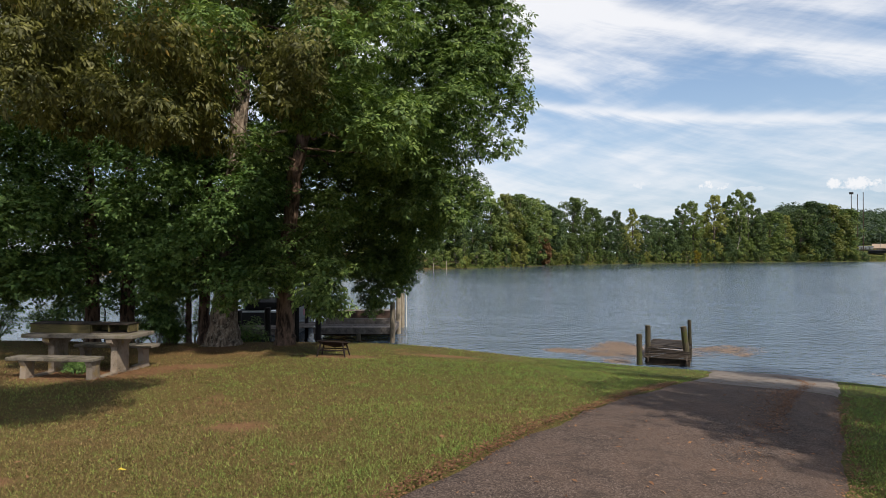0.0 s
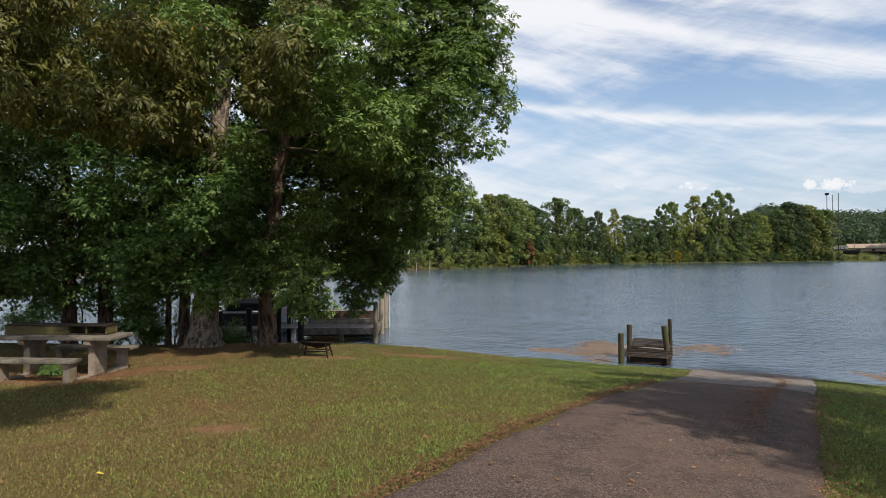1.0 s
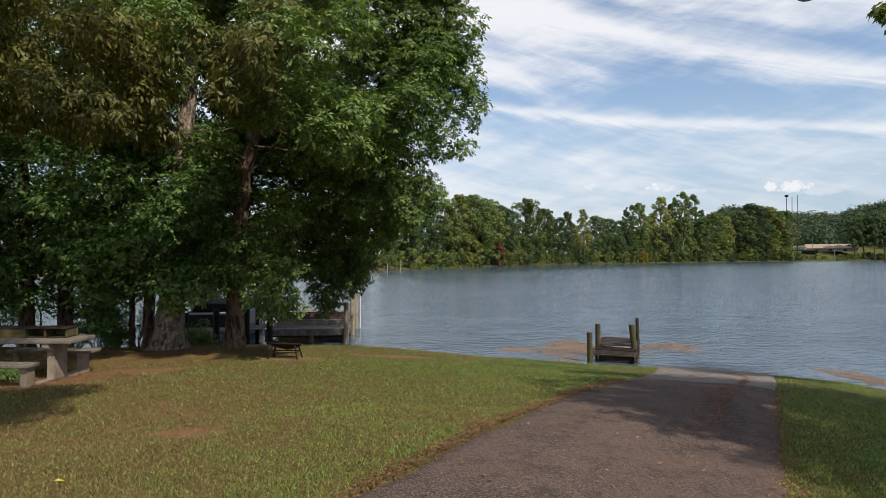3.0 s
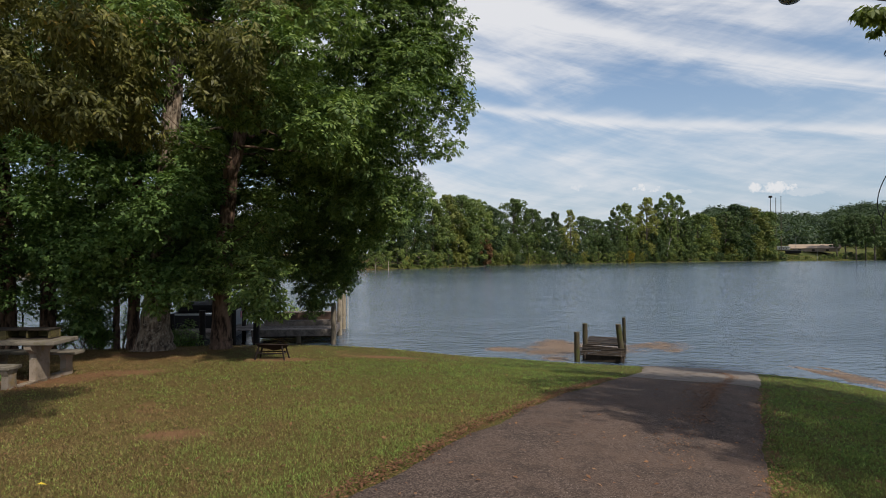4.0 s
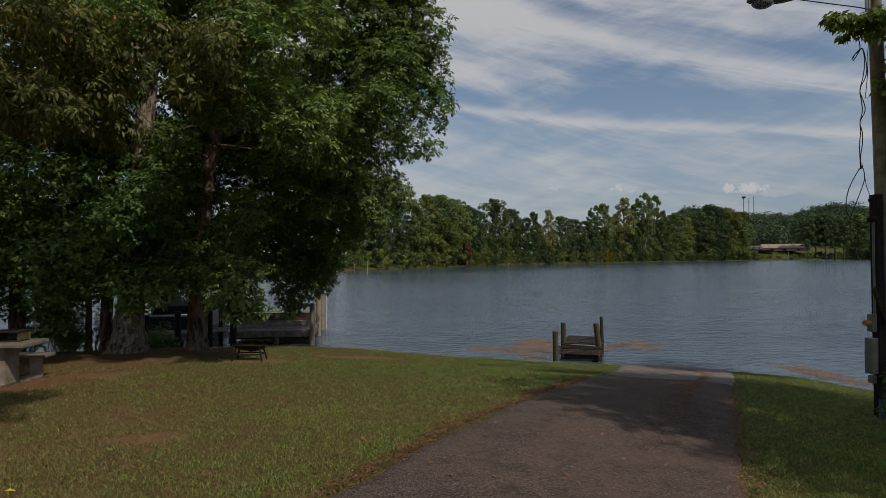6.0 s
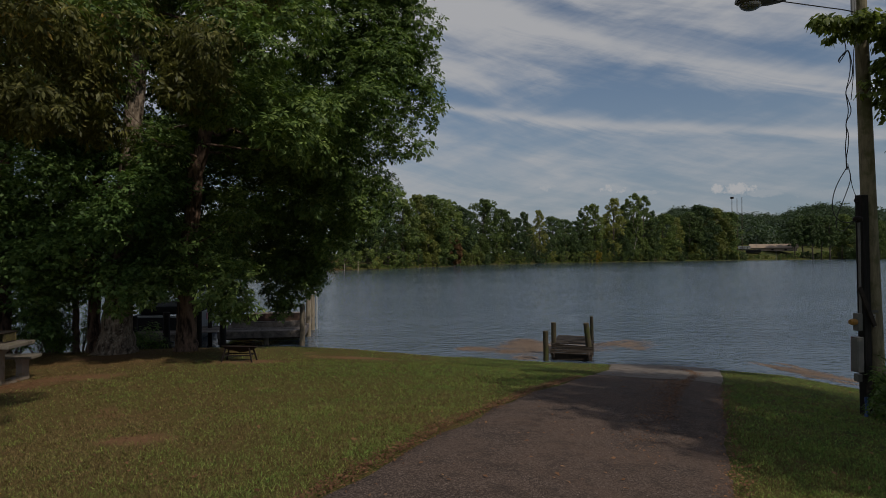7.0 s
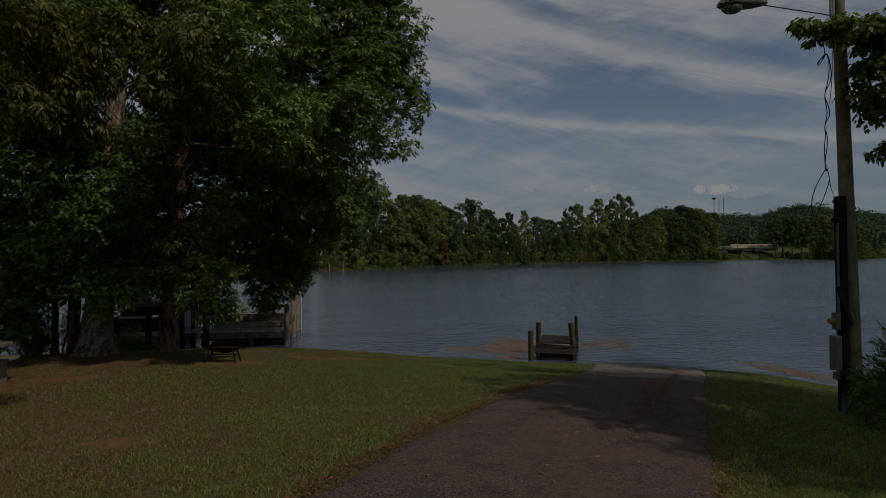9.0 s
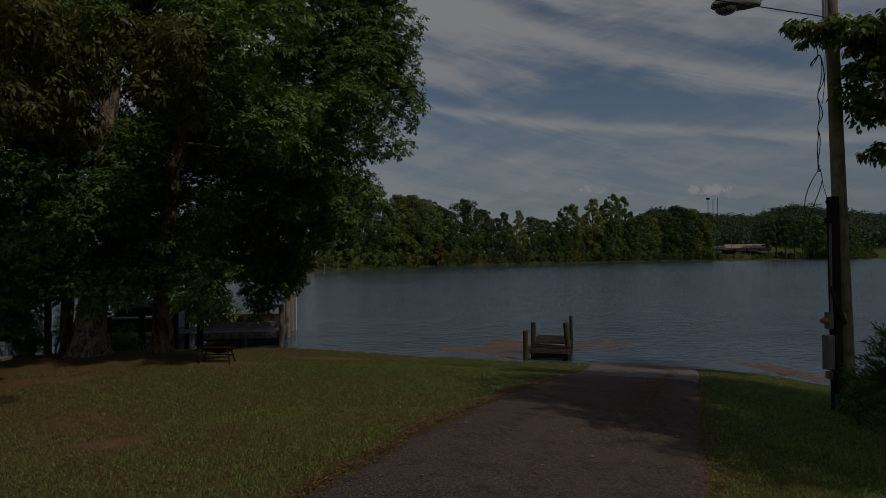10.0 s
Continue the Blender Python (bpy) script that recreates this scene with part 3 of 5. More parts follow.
def along(line, k):
    """A point of a line at the fraction k of its length."""
    p = np.array(line, float)
    s = np.concatenate([[0], np.cumsum(np.hypot(*np.diff(p, axis=0).T))])
    return np.array([np.interp(k * s[-1], s, p[:, 0]), np.interp(k * s[-1], s, p[:, 1])])


def strip(left_line, right_line, rows, cols, lift, edge, rng):
    """A sheet between two lines that lies on the ground, its long edges frayed by up to edge metres."""
    v = []
    fray_l = np.convolve(rng.normal(size=rows + 9), np.ones(5) / 5, "same")[:rows + 1] * edge
    fray_r = np.convolve(rng.normal(size=rows + 9), np.ones(5) / 5, "same")[:rows + 1] * edge
    for i in range(rows + 1):
        a, b = along(left_line, i / rows), along(right_line, i / rows)
        d = (b - a) / np.hypot(*(b - a))
        a, b = a + d * fray_l[i], b + d * fray_r[i]
        for j in range(cols + 1):
            p = a + (b - a) * j / cols
            tuck = -0.06 if j in (0, cols) else 0.0
            v.append((p[0], p[1], ground_at(*p) + lift + tuck))
    k = np.arange((rows + 1) * (cols + 1)).reshape(rows + 1, cols + 1)
    return np.array(v), np.stack([k[:-1, :-1], k[:-1, 1:], k[1:, 1:], k[1:, :-1]], -1).reshape(-1, 4)


rng = np.random.default_rng(3)
road = fast_mesh("road", *strip([(-13.0, -12.6), (-6.4, -3.3)] + ROAD_LEFT, [(-8.9, -13.0), (-2.3, -3.6)] + ROAD_RIGHT, 140, 26, 0.025, 0.09, rng), M_ASPHALT, smooth=True)
tagged(road, "worn brownish asphalt lane running down to the water", "road", kind="structure")
slab = fast_mesh("ramp_slab", *strip(SLAB_LEFT, SLAB_RIGHT, 40, 20, 0.03, 0.06, rng), M_SLAB, smooth=True)
tagged(slab, "pale weathered concrete boat ramp slab entering the lake", "boat ramp", kind="structure")


def on_road(x, y, margin=0.0):
    """True where a place lies on the lane or the ramp."""
    lines = ROAD_LEFT + SLAB_LEFT[1:], ROAD_RIGHT + SLAB_RIGHT[1:]
    poly = np.array(lines[0] + lines[1][::-1])
    inside = np.zeros(np.shape(x), bool)
    for (ax, ay), (bx, by) in zip(poly, np.roll(poly, -1, 0)):
        cross = ((ay > y) != (by > y)) & (x < (bx - ax) * (y - ay) / (by - ay + 1e-12) + ax)
        inside ^= cross
    return inside


def grass(n, spot, tall, wide, rng):
    """Blades on the lawn; spot(n) draws the places."""
    x, y = spot(n)
    keep = ~on_road(x, y) & (shore_distance(x, y, NEAR_SHORE, False) > 0.1)
    for cx, cy, rx, ry in SOIL:
        r = ((x - cx) / rx) ** 2 + ((y - cy) / ry) ** 2
        keep &= (r > 1) | (rng.random(len(x)) < 0.05 + 0.45 * r)
    tuft = np.sin(x * 5.3 + 1.7 * np.sin(y * 3.7)) * np.sin(y * 4.9 + 1.3 * np.sin(x * 4.1)) + 0.7 * np.sin(x * 11.7 - y * 3.1) * np.sin(y * 12.9 + x * 2.3)
    keep &= rng.random(len(x)) < 0.72 + 0.34 * tuft
    x, y = x[keep], y[keep]
    z = ground_height(x, y)
    m = len(x)
    patchy = 0.6 + 0.5 * np.sin(x * 1.7 + np.sin(y * 1.3)) * np.sin(y * 1.9 + 1)
    h = tall * (0.35 + 1.0 * rng.random(m) ** 1.5) * (0.7 + 0.4 * patchy)
    a = rng.random(m) * 2 * np.pi + 1.2 * np.sin(x * 3.1 + 2 * np.sin(y * 2.3))
    lean = np.stack([np.cos(a), np.sin(a)], 1) * (h * (0.5 + 2.0 * rng.random(m) ** 1.5))[:, None]
    b = a + np.pi / 2 + rng.normal(size=m) * 0.5
    half = np.stack([np.cos(b), np.sin(b)], 1) * (wide * (0.6 + 0.8 * rng.random(m)))[:, None]
    foot = np.stack([x, y], 1)
    v = np.zeros((m, 3, 3))
    v[:, 0, :2], v[:, 1, :2], v[:, 2, :2] = foot - half, foot + half, foot + lean
    v[:, 0, 2], v[:, 1, 2], v[:, 2, 2] = z - 0.01, z - 0.01, z + h
    return v.reshape(-1, 3), np.arange(m * 3).reshape(-1, 3)


def wedge(near, far, a0, a1, power=1.0):
    def spot(n):
        r = near + (far - near) * rng.random(n) ** power
        a = a0 + (a1 - a0) * rng.random(n)
        return r * np.sin(a), r * np.cos(a)
    return spot


rng = np.random.default_rng(11)
lawn = fast_mesh("grass", *join([grass(430000, wedge(3.5, 9.0, -0.75, 0.90), 0.040, 0.0042, rng), grass(240000, wedge(8.5, 15.0, -0.75, 0.92), 0.036, 0.0062, rng),
                                 grass(80000, wedge(14.0, 20.5, -0.75, 0.95), 0.030, 0.0085, rng)]), M_BLADE)
tagged(lawn, "short mown grass blades, green and straw", "grass", kind="stuff")

# ---- near trees ----
def tree(name, label, trunk_points, trunk_radii, boughs, crown, bark, seed, limb=0.055, group="", flare=0.0, crown_label=""):
    """A trunk with limbs that reach every bough, and a crown of leaves."""
    rng = np.random.default_rng(seed)
    foot = Vector(trunk_points[0])
    t = thing(name, label, "tree", Matrix.Translation(foot), group)
    pts = [Vector(p) - foot for p in trunk_points]
    pts[0].z -= 0.25
    bm = bmesh.new()
    if flare:
        a, b = pts[0], pts[1]
        pts = [a, a.lerp(b, 0.20), a.lerp(b, 0.42)] + pts[1:]
        r = trunk_radii
        trunk_radii = [r[0] * (1 + flare), r[0] * (1 + flare * 0.45), r[0] * (1 + flare * 0.12)] + list(r[1:])
    dense_p, dense_r = [], []
    for i in range(len(pts) - 1):
        for k in range(4):
            dense_p.append(pts[i].lerp(pts[i + 1], k / 4) + Vector((rng.normal() * 0.012, rng.normal() * 0.012, 0)))
            dense_r.append(trunk_radii[i] + (trunk_radii[i + 1] - trunk_radii[i]) * k / 4)
    dense_p.append(pts[-1])
    dense_r.append(trunk_radii[-1])
    tube(dense_p, dense_r, 14, bm, 0.10, True, rng)
    # limbs fork from the trunk or from the bough that lies best on their way
    stem = [(p, 0.0, r) for p, r in zip(dense_p, dense_r) if p.z > 0.22 * dense_p[-1].z]
    nodes = list(stem)
    axis = lambda q: min((q - p).length for p, _, _ in stem)
    for x, y, z, r, _ in sorted(boughs, key=lambda o: axis(Vector(o[:3]) - foot)):
        end = Vector((x, y, z)) - foot
        start, gone, thick = min(nodes, key=lambda o: (end - o[0]).length * (1.0 if o[0].z < end.z + 0.4 else 1.5) + 0.35 * o[1])
        span = (end - start).length
        r0 = min(thick * 0.62, limb * (0.35 + 0.22 * span))
        path = bend(start, end, 5, -0.04 + 0.10 * rng.random(), rng, 0.16 * span)
        tube(path, [r0, r0 * 0.86, r0 * 0.74, r0 * 0.62, r0 * 0.50, r0 * 0.36], 6, bm, 0, False)
        nodes.append((end, gone + span, r0 * 0.55))
        for _ in range(3):
            d = Vector(rng.normal(size=3)).normalized()
            twig = end + Vector((d.x * r, d.y * r, d.z * r * 0.5)) * 0.7
            tube(bend(end, twig, 3, 0.05, rng, 0.1 * r), [r0 * 0.3, r0 * 0.22, r0 * 0.15, r0 * 0.06], 4, bm, 0, False)
    part("trunk", bm, bark, t, smooth=True)
    v, f, mat = crown(boughs, rng)
    fast_mesh("crown", v - np.array(foot), f, mat, t, crown_label)
    return t


def opened(boughs):
    """Leaves the gap in the foliage through which the thick trunk and the sky behind it show."""
    return [b for b in boughs if not (-0.372 < b[0] / b[1] < -0.325 and 0.15 < (b[2] - 3.7) / b[1] < 0.33 and b[1] < 19)]


def sunlit(boughs, spot, wide):
    """Thins the boughs between the sun and a spot, so that it stands in a shaft of light."""
    s, d = Vector(spot), Vector((0.574 * 0.682, -0.819 * 0.682, 0.731))
    out = []
    for b in boughs:
        p = Vector(b[:3]) - s
        along_ray = p.dot(d)
        if along_ray < 1.0 or (p - d * along_ray).length > wide + 0.5 * b[3]:
            out.append(b)
    return out


TRUNK_LINES = (-9.95 / 17.0, -9.02 / 17.1, -6.72 / 17.0)


def bared(boughs):
    """Keeps most low foliage off the sides of the trunks that face the lawn."""
    return [b for b in boughs if not (b[1] < 16.6 and 2.0 < b[2] < 5.6 and min(abs(b[0] / b[1] - k) for k in TRUNK_LINES) < 0.022)]


LIT = ((-6.5, 11.8, 1.9), (-7.7, 11.3, 1.6), (-5.3, 14.4, 4.9), (-4.9, 14.6, 5.6), (-5.6, 16.2, 7.6), (-5.6, 16.2, 6.4))


def shaft(boughs):
    for spot in LIT:
        boughs = sunlit(boughs, spot, 0.55)
    return boughs


def lobed(mat, shape, sprays, per, size, **kw):
    return lambda boughs, rng: (*foliage(boughs, sprays, per, size, shape, rng, **kw), mat)


rng = np.random.default_rng(21)
# low boughs that hang over the bank, shared out among the trunks they grow from
low = [(-14.0 + 9.4 * rng.random(), 14.6 + 2.6 * rng.random(), 2.8 + 2.2 * rng.random(), 0.6 + 0.35 * rng.random(), 0.34 + 0.14 * rng.random()) for _ in range(56)]
# the big oak that leans over the dock: its crown reaches far to the water side
F_boughs = crown_boughs((-2.3, 16.0, 8.6), (4.0, 4.4, 5.6), 135, rng, (0.65, 1.15), low=3.9)
F_boughs = [b for b in F_boughs if b[2] > 6.2 or b[1] > 15.8]
F_boughs += [(-4.2 + 3.4 * rng.random(), 10.8 + 2.6 * rng.random(), 6.6 + 2.8 * rng.random(), 0.55 + 0.35 * rng.random(), 0.42) for _ in range(7)]
F_boughs += [(1.5, 15.0, 6.6, 0.75, 0.5), (1.9, 15.3, 7.6, 0.7, 0.6), (2.0, 15.6, 8.6, 0.6, 0.6), (1.8, 15.2, 9.7, 0.7, 0.6), (0.8, 17.4, 5.8, 0.8, 0.5), (1.1, 17.2, 5.35, 0.5, 0.4),
             (0.1, 17.4, 4.95, 0.85, 0.6), (-0.55, 17.5, 4.2, 0.8, 0.6), (-0.9, 15.4, 3.5, 0.6, 0.45), (-1.3, 15.3, 2.9, 0.55, 0.4), (-1.7, 15.0, 2.6, 0.4, 0.25),
             (-2.75, 14.6, 2.5, 0.38, 0.35), (-3.1, 14.5, 3.0, 0.55, 0.35), (-2.9, 14.4, 3.3, 0.8, 0.45), (-2.0, 15.0, 3.5, 0.8, 0.5), (-1.3, 15.2, 4.2, 0.9, 0.5),
             (-4.2, 14.8, 3.2, 0.7, 0.4), (-3.6, 15.0, 4.0, 0.9, 0.5), (-2.6, 15.2, 4.9, 0.9, 0.5)]
# boughs hidden behind the crown, added to keep sun off boat and dock
F_boughs += [b for b in [(-6.5 + 7.0 * rng.random(), 18.2 + 3.8 * rng.random(), 5.6 + 4.8 * rng.random(), 0.9 + 0.3 * rng.random(), 0.6) for _ in range(46)] if b[2] > 8.5 or not -0.40 < b[0] / b[1] < -0.30]
F_boughs += [(0.2 + 1.5 * rng.random(), 14.8 + 1.4 * rng.random(), 8.6 + 3.0 * rng.random(), 0.6 + 0.25 * rng.random(), 0.45) for _ in range(16)]
F_boughs += [(-6.2 + 3.2 * rng.random(), 17.0 + 1.8 * rng.random(), 9.2 + 2.8 * rng.random(), 0.8, 0.5) for _ in range(16)]
F_boughs += [(0.85, 15.2, 5.35, 0.55, 0.42), (0.45, 15.1, 4.7, 0.5, 0.4), (-0.15, 15.0, 5.5, 0.6, 0.45), (-1.1, 14.9, 5.9, 0.6, 0.45), (-0.75, 14.9, 4.95, 0.55, 0.4), (0.2, 15.1, 5.0, 0.5, 0.4), (-1.7, 14.9, 5.3, 0.55, 0.4)]
F_boughs += [(-2.6, 14.5, 2.75, 0.45, 0.34), (-2.35, 14.5, 2.4, 0.32, 0.28), (-3.3, 14.6, 2.65, 0.45, 0.3), (-2.9, 14.5, 2.3, 0.3, 0.25), (-4.75, 14.6, 2.75, 0.5, 0.32), (-5.2, 14.6, 2.5, 0.4, 0.28), (-4.3, 14.6, 2.95, 0.5, 0.3)]
F_boughs += [(-2.0 + 2.2 * rng.random(), 10.9 + 2.0 * rng.random(), 5.9 + 1.9 * rng.random(), 0.45 + 0.2 * rng.random(), 0.36) for _ in range(4)]
F_boughs += [(-2.9 + 2.1 * rng.random(), 18.0 + 1.2 * rng.random(), 2.9 + 2.3 * rng.random(), 0.5, 0.42) for _ in range(18)]
F_boughs += [(-8.5 + 8.2 * rng.random(), 18.6 + 2.6 * rng.random(), 4.2 + 4.6 * rng.random(), 0.95, 0.62) for _ in range(40)]
BACK = 18.6 / 15.2  # these low boughs hang further out over the water, in the crown's own shade
F_boughs = [(x * BACK, y * BACK, 3.7 + (z - 3.7) * BACK, r * 1.15, h * 1.2) if -2.1 < x < -0.4 and 14.9 < y < 15.8 and z < 4.3 else (x, y, z, r, h) for x, y, z, r, h in F_boughs]
F_boughs += [(-7.6 + 4.2 * rng.random(), 18.6 + 1.8 * rng.random(), 3.0 + 1.9 * rng.random(), 0.7, 0.45) for _ in range(22)]
F_boughs += [(-1.9, 18.6, 3.3, 0.6, 0.45), (-2.2, 18.5, 2.7, 0.5, 0.4), (-1.75, 18.6, 2.35, 0.42, 0.4), (-2.5, 18.4, 3.4, 0.6, 0.4), (-2.0, 18.5, 1.95, 0.3, 0.3)]
tree("oak_tree", "large leafy green oak leaning over the dock", [(-4.3, 16.55, 1.12), (-4.24, 16.5, 2.6), (-4.17, 16.5, 4.5), (-4.0, 16.4, 5.9), (-3.6, 16.2, 7.4), (-3.0, 16.1, 10.0), (-2.6, 16, 12.5)],
     [0.25, 0.24, 0.21, 0.19, 0.16, 0.11, 0.05], shaft(opened(F_boughs)), lobed(M_OAK, OAK_LEAF, 122, 13, 0.122, spray_radius=0.04, shell=0.5), M_BARK, 31, group="lakeside trees", flare=0.45)

# the thick pale trunk, with drooping olive and brown foliage towards the lawn
E_boughs = crown_boughs((-5.2, 14.2, 9.0), (3.2, 2.8, 3.6), 46, rng, (0.5, 0.85), low=5.6)
E_boughs += [(-7.8 + 3.4 * rng.random(), 9.2 + 3.2 * rng.random(), 6.0 + 2.8 * rng.random(), 0.38 + 0.3 * rng.random(), 0.36) for _ in range(48)]
# unseen boughs overhead, added to cast shade on the table and lawn
E_boughs += [(-6.0 + 4.0 * rng.random(), 3.2 + 5.2 * rng.random(), 7.5 + 1.4 * rng.random(), 0.6 + 0.35 * rng.random(), 0.36) for _ in range(46)]
E_boughs += [(-3.4 + 1.2 * rng.random(), 10.5 + 2.0 * rng.random(), 5.6 + 3.2 * rng.random(), 0.35 + 0.25 * rng.random(), 0.4) for _ in range(9)]
E_boughs += [(-11.2 + 3.8 * rng.random(), 9.6 + 3.0 * rng.random(), 7.0 + 3.0 * rng.random(), 0.5 + 0.3 * rng.random(), 0.36) for _ in range(40)]
E_boughs += [(-4.8 + 2.6 * rng.random(), 10.4 + 2.2 * rng.random(), 5.8 + 3.4 * rng.random(), 0.30 + 0.2 * rng.random(), 0.42) for _ in range(10)]
tree("hickory_tree", "thick pale-barked tree with drooping olive-brown leaves", [(-6.05, 16.6, 1.12), (-5.94, 16.5, 2.9), (-5.75, 16.5, 4.5), (-5.6, 16.4, 6.7), (-5.45, 16.3, 8.5), (-5.2, 16.0, 11), (-5, 15.8, 14)],
     [0.34, 0.31, 0.28, 0.25, 0.21, 0.15, 0.06], shaft(opened(E_boughs)), lobed(M_HICKORY, LONG_LEAF, 82, 10, 0.13, droop=0.8, spray_radius=0.07, flat=0.1), M_BARK_PALE, 32, group="lakeside trees", flare=1.0)

D_boughs = crown_boughs((-6.3, 16.0, 5.2), (2.4, 2.4, 2.8), 42, rng, (0.6, 1.0), low=3.2)
D_boughs += [(-4.9, 14.9, 4.6, 0.8, 0.45), (-5.3, 14.6, 5.2, 0.8, 0.5), (-4.6, 14.7, 5.3, 0.8, 0.5), (-5.8, 14.6, 4.4, 0.7, 0.4), (-5.0, 14.6, 2.85, 0.6, 0.35), (-7.2, 15.0, 2.8, 0.5, 0.3)]
D_boughs += [(-8.1 + 0.7 * rng.random(), 15.8 + 0.8 * rng.random(), 1.7 + 1.5 * rng.random(), 0.45, 0.35) for _ in range(9)]
D_boughs += [b for b in low if b[0] > -7.4]
tree("maple_tree", "slim dark maple growing beside a thick pale trunk", [(-6.75, 17.0, 1.08), (-6.72, 17.0, 3.5), (-6.6, 16.8, 6), (-6.4, 16.6, 9)], [0.15, 0.14, 0.11, 0.05], shaft(opened(D_boughs)),
     lobed(M_MAPLE, MAPLE_LEAF, 84, 8, 0.108, spray_radius=0.065), M_BARK, 33, group="lakeside trees", flare=0.3)

A_boughs = crown_boughs((-11.0, 16.5, 6.0), (2.8, 3.2, 4.6), 62, rng, (0.7, 1.2), low=2.5)
A_boughs += [(-12.5 + 6.5 * rng.random(), 15.5 + 3 * rng.random(), 7.5 + 3.5 * rng.random(), 0.9, 0.6) for _ in range(26)]
A_boughs += [(-14.2 + 1.8 * rng.random(), 15 + 2.5 * rng.random(), 3 + 5 * rng.random(), 0.9, 0.55) for _ in range(16)]
A_boughs += [(-10.2, 14.6, 3.0, 0.9, 0.5), (-11.3, 14.8, 2.8, 0.9, 0.5), (-9.4, 14.8, 3.3, 0.8, 0.45), (-12.0, 15, 2.5, 0.8, 0.45), (-10.6, 14.4, 3.8, 0.9, 0.5)]
A_boughs += [(-12.4 + 2.6 * rng.random(), 14.6 + 2.0 * rng.random(), 4.6 + 2.6 * rng.random(), 0.85, 0.5) for _ in range(18)]
A_boughs += [(-12.2 + 3.4 * rng.random(), 15.4 + 1.2 * rng.random(), 2.3 + 0.8 * rng.random(), 0.55, 0.3) for _ in range(16)]
A_boughs += [(-12.2 + 2.8 * rng.random(), 17.3 + 1.3 * rng.random(), 3.4 + 2.0 * rng.random(), 0.75, 0.45) for _ in range(16)]
A_boughs += [b for b in low if b[0] < -9.6]
tree("maple_tree", "dark green maple with low boughs by the picnic table", [(-9.95, 17.0, 1.07), (-9.98, 17, 3.5), (-10.1, 17, 6), (-10.3, 16.9, 9), (-10.4, 16.8, 12)], [0.18, 0.17, 0.14, 0.10, 0.04], bared(opened(A_boughs)),
     lobed(M_MAPLE, MAPLE_LEAF, 84, 8, 0.108, spray_radius=0.065), M_BARK, 34, group="lakeside trees", flare=0.3)

B_boughs = crown_boughs((-8.6, 17.0, 7.2), (2.4, 3.0, 4.6), 58, rng, (0.7, 1.2), low=3.0)
B_boughs += [(-10.8 + 2.6 * rng.random(), 17.8 + 0.9 * rng.random(), 2.1 + 1.8 * rng.random(), 0.5, 0.34) for _ in range(16)]
B_boughs += [b for b in low if -9.6 <= b[0] <= -7.4]
tree("maple_tree", "dark green maple with reddish-brown trunk on the bank", [(-9.02, 17.1, 1.05), (-9.0, 17.1, 3.5), (-8.95, 17.1, 6), (-8.8, 17, 9), (-8.6, 17, 12)], [0.185, 0.17, 0.15, 0.10, 0.04], bared(opened(B_boughs)),
     lobed(M_MAPLE, MAPLE_LEAF, 74, 8, 0.118, spray_radius=0.07), M_BARK, 35, group="lakeside trees", flare=0.3)

C_boughs = crown_boughs((-7.6, 17.4, 5.0), (1.5, 1.8, 3.2), 22, rng, (0.6, 0.9), low=2.6)
tree("maple_tree", "thin sapling trunk shaded under larger trees", [(-7.4, 17.5, 1.0), (-7.4, 17.5, 3), (-7.45, 17.5, 5.5), (-7.5, 17.4, 8)], [0.085, 0.08, 0.06, 0.03], C_boughs,
     lobed(M_MAPLE, MAPLE_LEAF, 50, 9, 0.12, spray_radius=0.07), M_BARK, 36, group="lakeside trees", flare=0.2)

# the tree beside the utility pole, its trunk out of view
# most of this crown is unseen, placed so that its shade falls on the ramp
R_boughs = crown_boughs((11.4, 4.2, 8.7), (4.6, 2.9, 2.6), 100, rng, (0.7, 1.1), low=5.8)
hang = [(8.25, 8.9, 7.76, 0.14, 0.10), (8.5, 8.9, 7.74, 0.18, 0.13), (8.8, 8.9, 7.72, 0.20, 0.15), (9.1, 8.9, 7.72, 0.24, 0.17), (9.4, 8.85, 7.72, 0.28, 0.26), (9.7, 8.9, 7.75, 0.34, 0.36),
        (9.55, 8.9, 7.05, 0.24, 0.20), (9.62, 8.9, 6.65, 0.30, 0.26), (9.75, 8.9, 6.3, 0.28, 0.20), (9.85, 8.9, 5.55, 0.16, 0.12), (10.1, 8.6, 7.4, 0.5, 0.5), (10.3, 8.4, 6.7, 0.5, 0.5), (10.6, 7.8, 7.6, 0.7, 0.5)]
R_boughs += [(x + 0.10 * rng.normal(), y + 0.2 * rng.normal(), z + 0.05 * rng.normal(), r, h) for x, y, z, r, h in hang for _ in range(4)]
# mostly unseen boughs, added to shade the grass on the right
R_boughs += [(12.9 + 2.6 * rng.random(), 9.3 + 2.8 * rng.random(), 7.2 + 2.2 * rng.random(), 0.8 + 0.3 * rng.random(), 0.5) for _ in range(34)]
R_boughs += [(8.4 + 3.4 * rng.random(), -2.6 + 5.0 * rng.random(), 7.4 + 2.2 * rng.random(), 0.85 + 0.3 * rng.random(), 0.5) for _ in range(44)]
for spot in ((8.5, 8.9, 7.75), (9.1, 8.9, 7.72), (9.6, 8.9, 7.5)):
    R_boughs = sunlit(R_boughs, spot, 0.30)
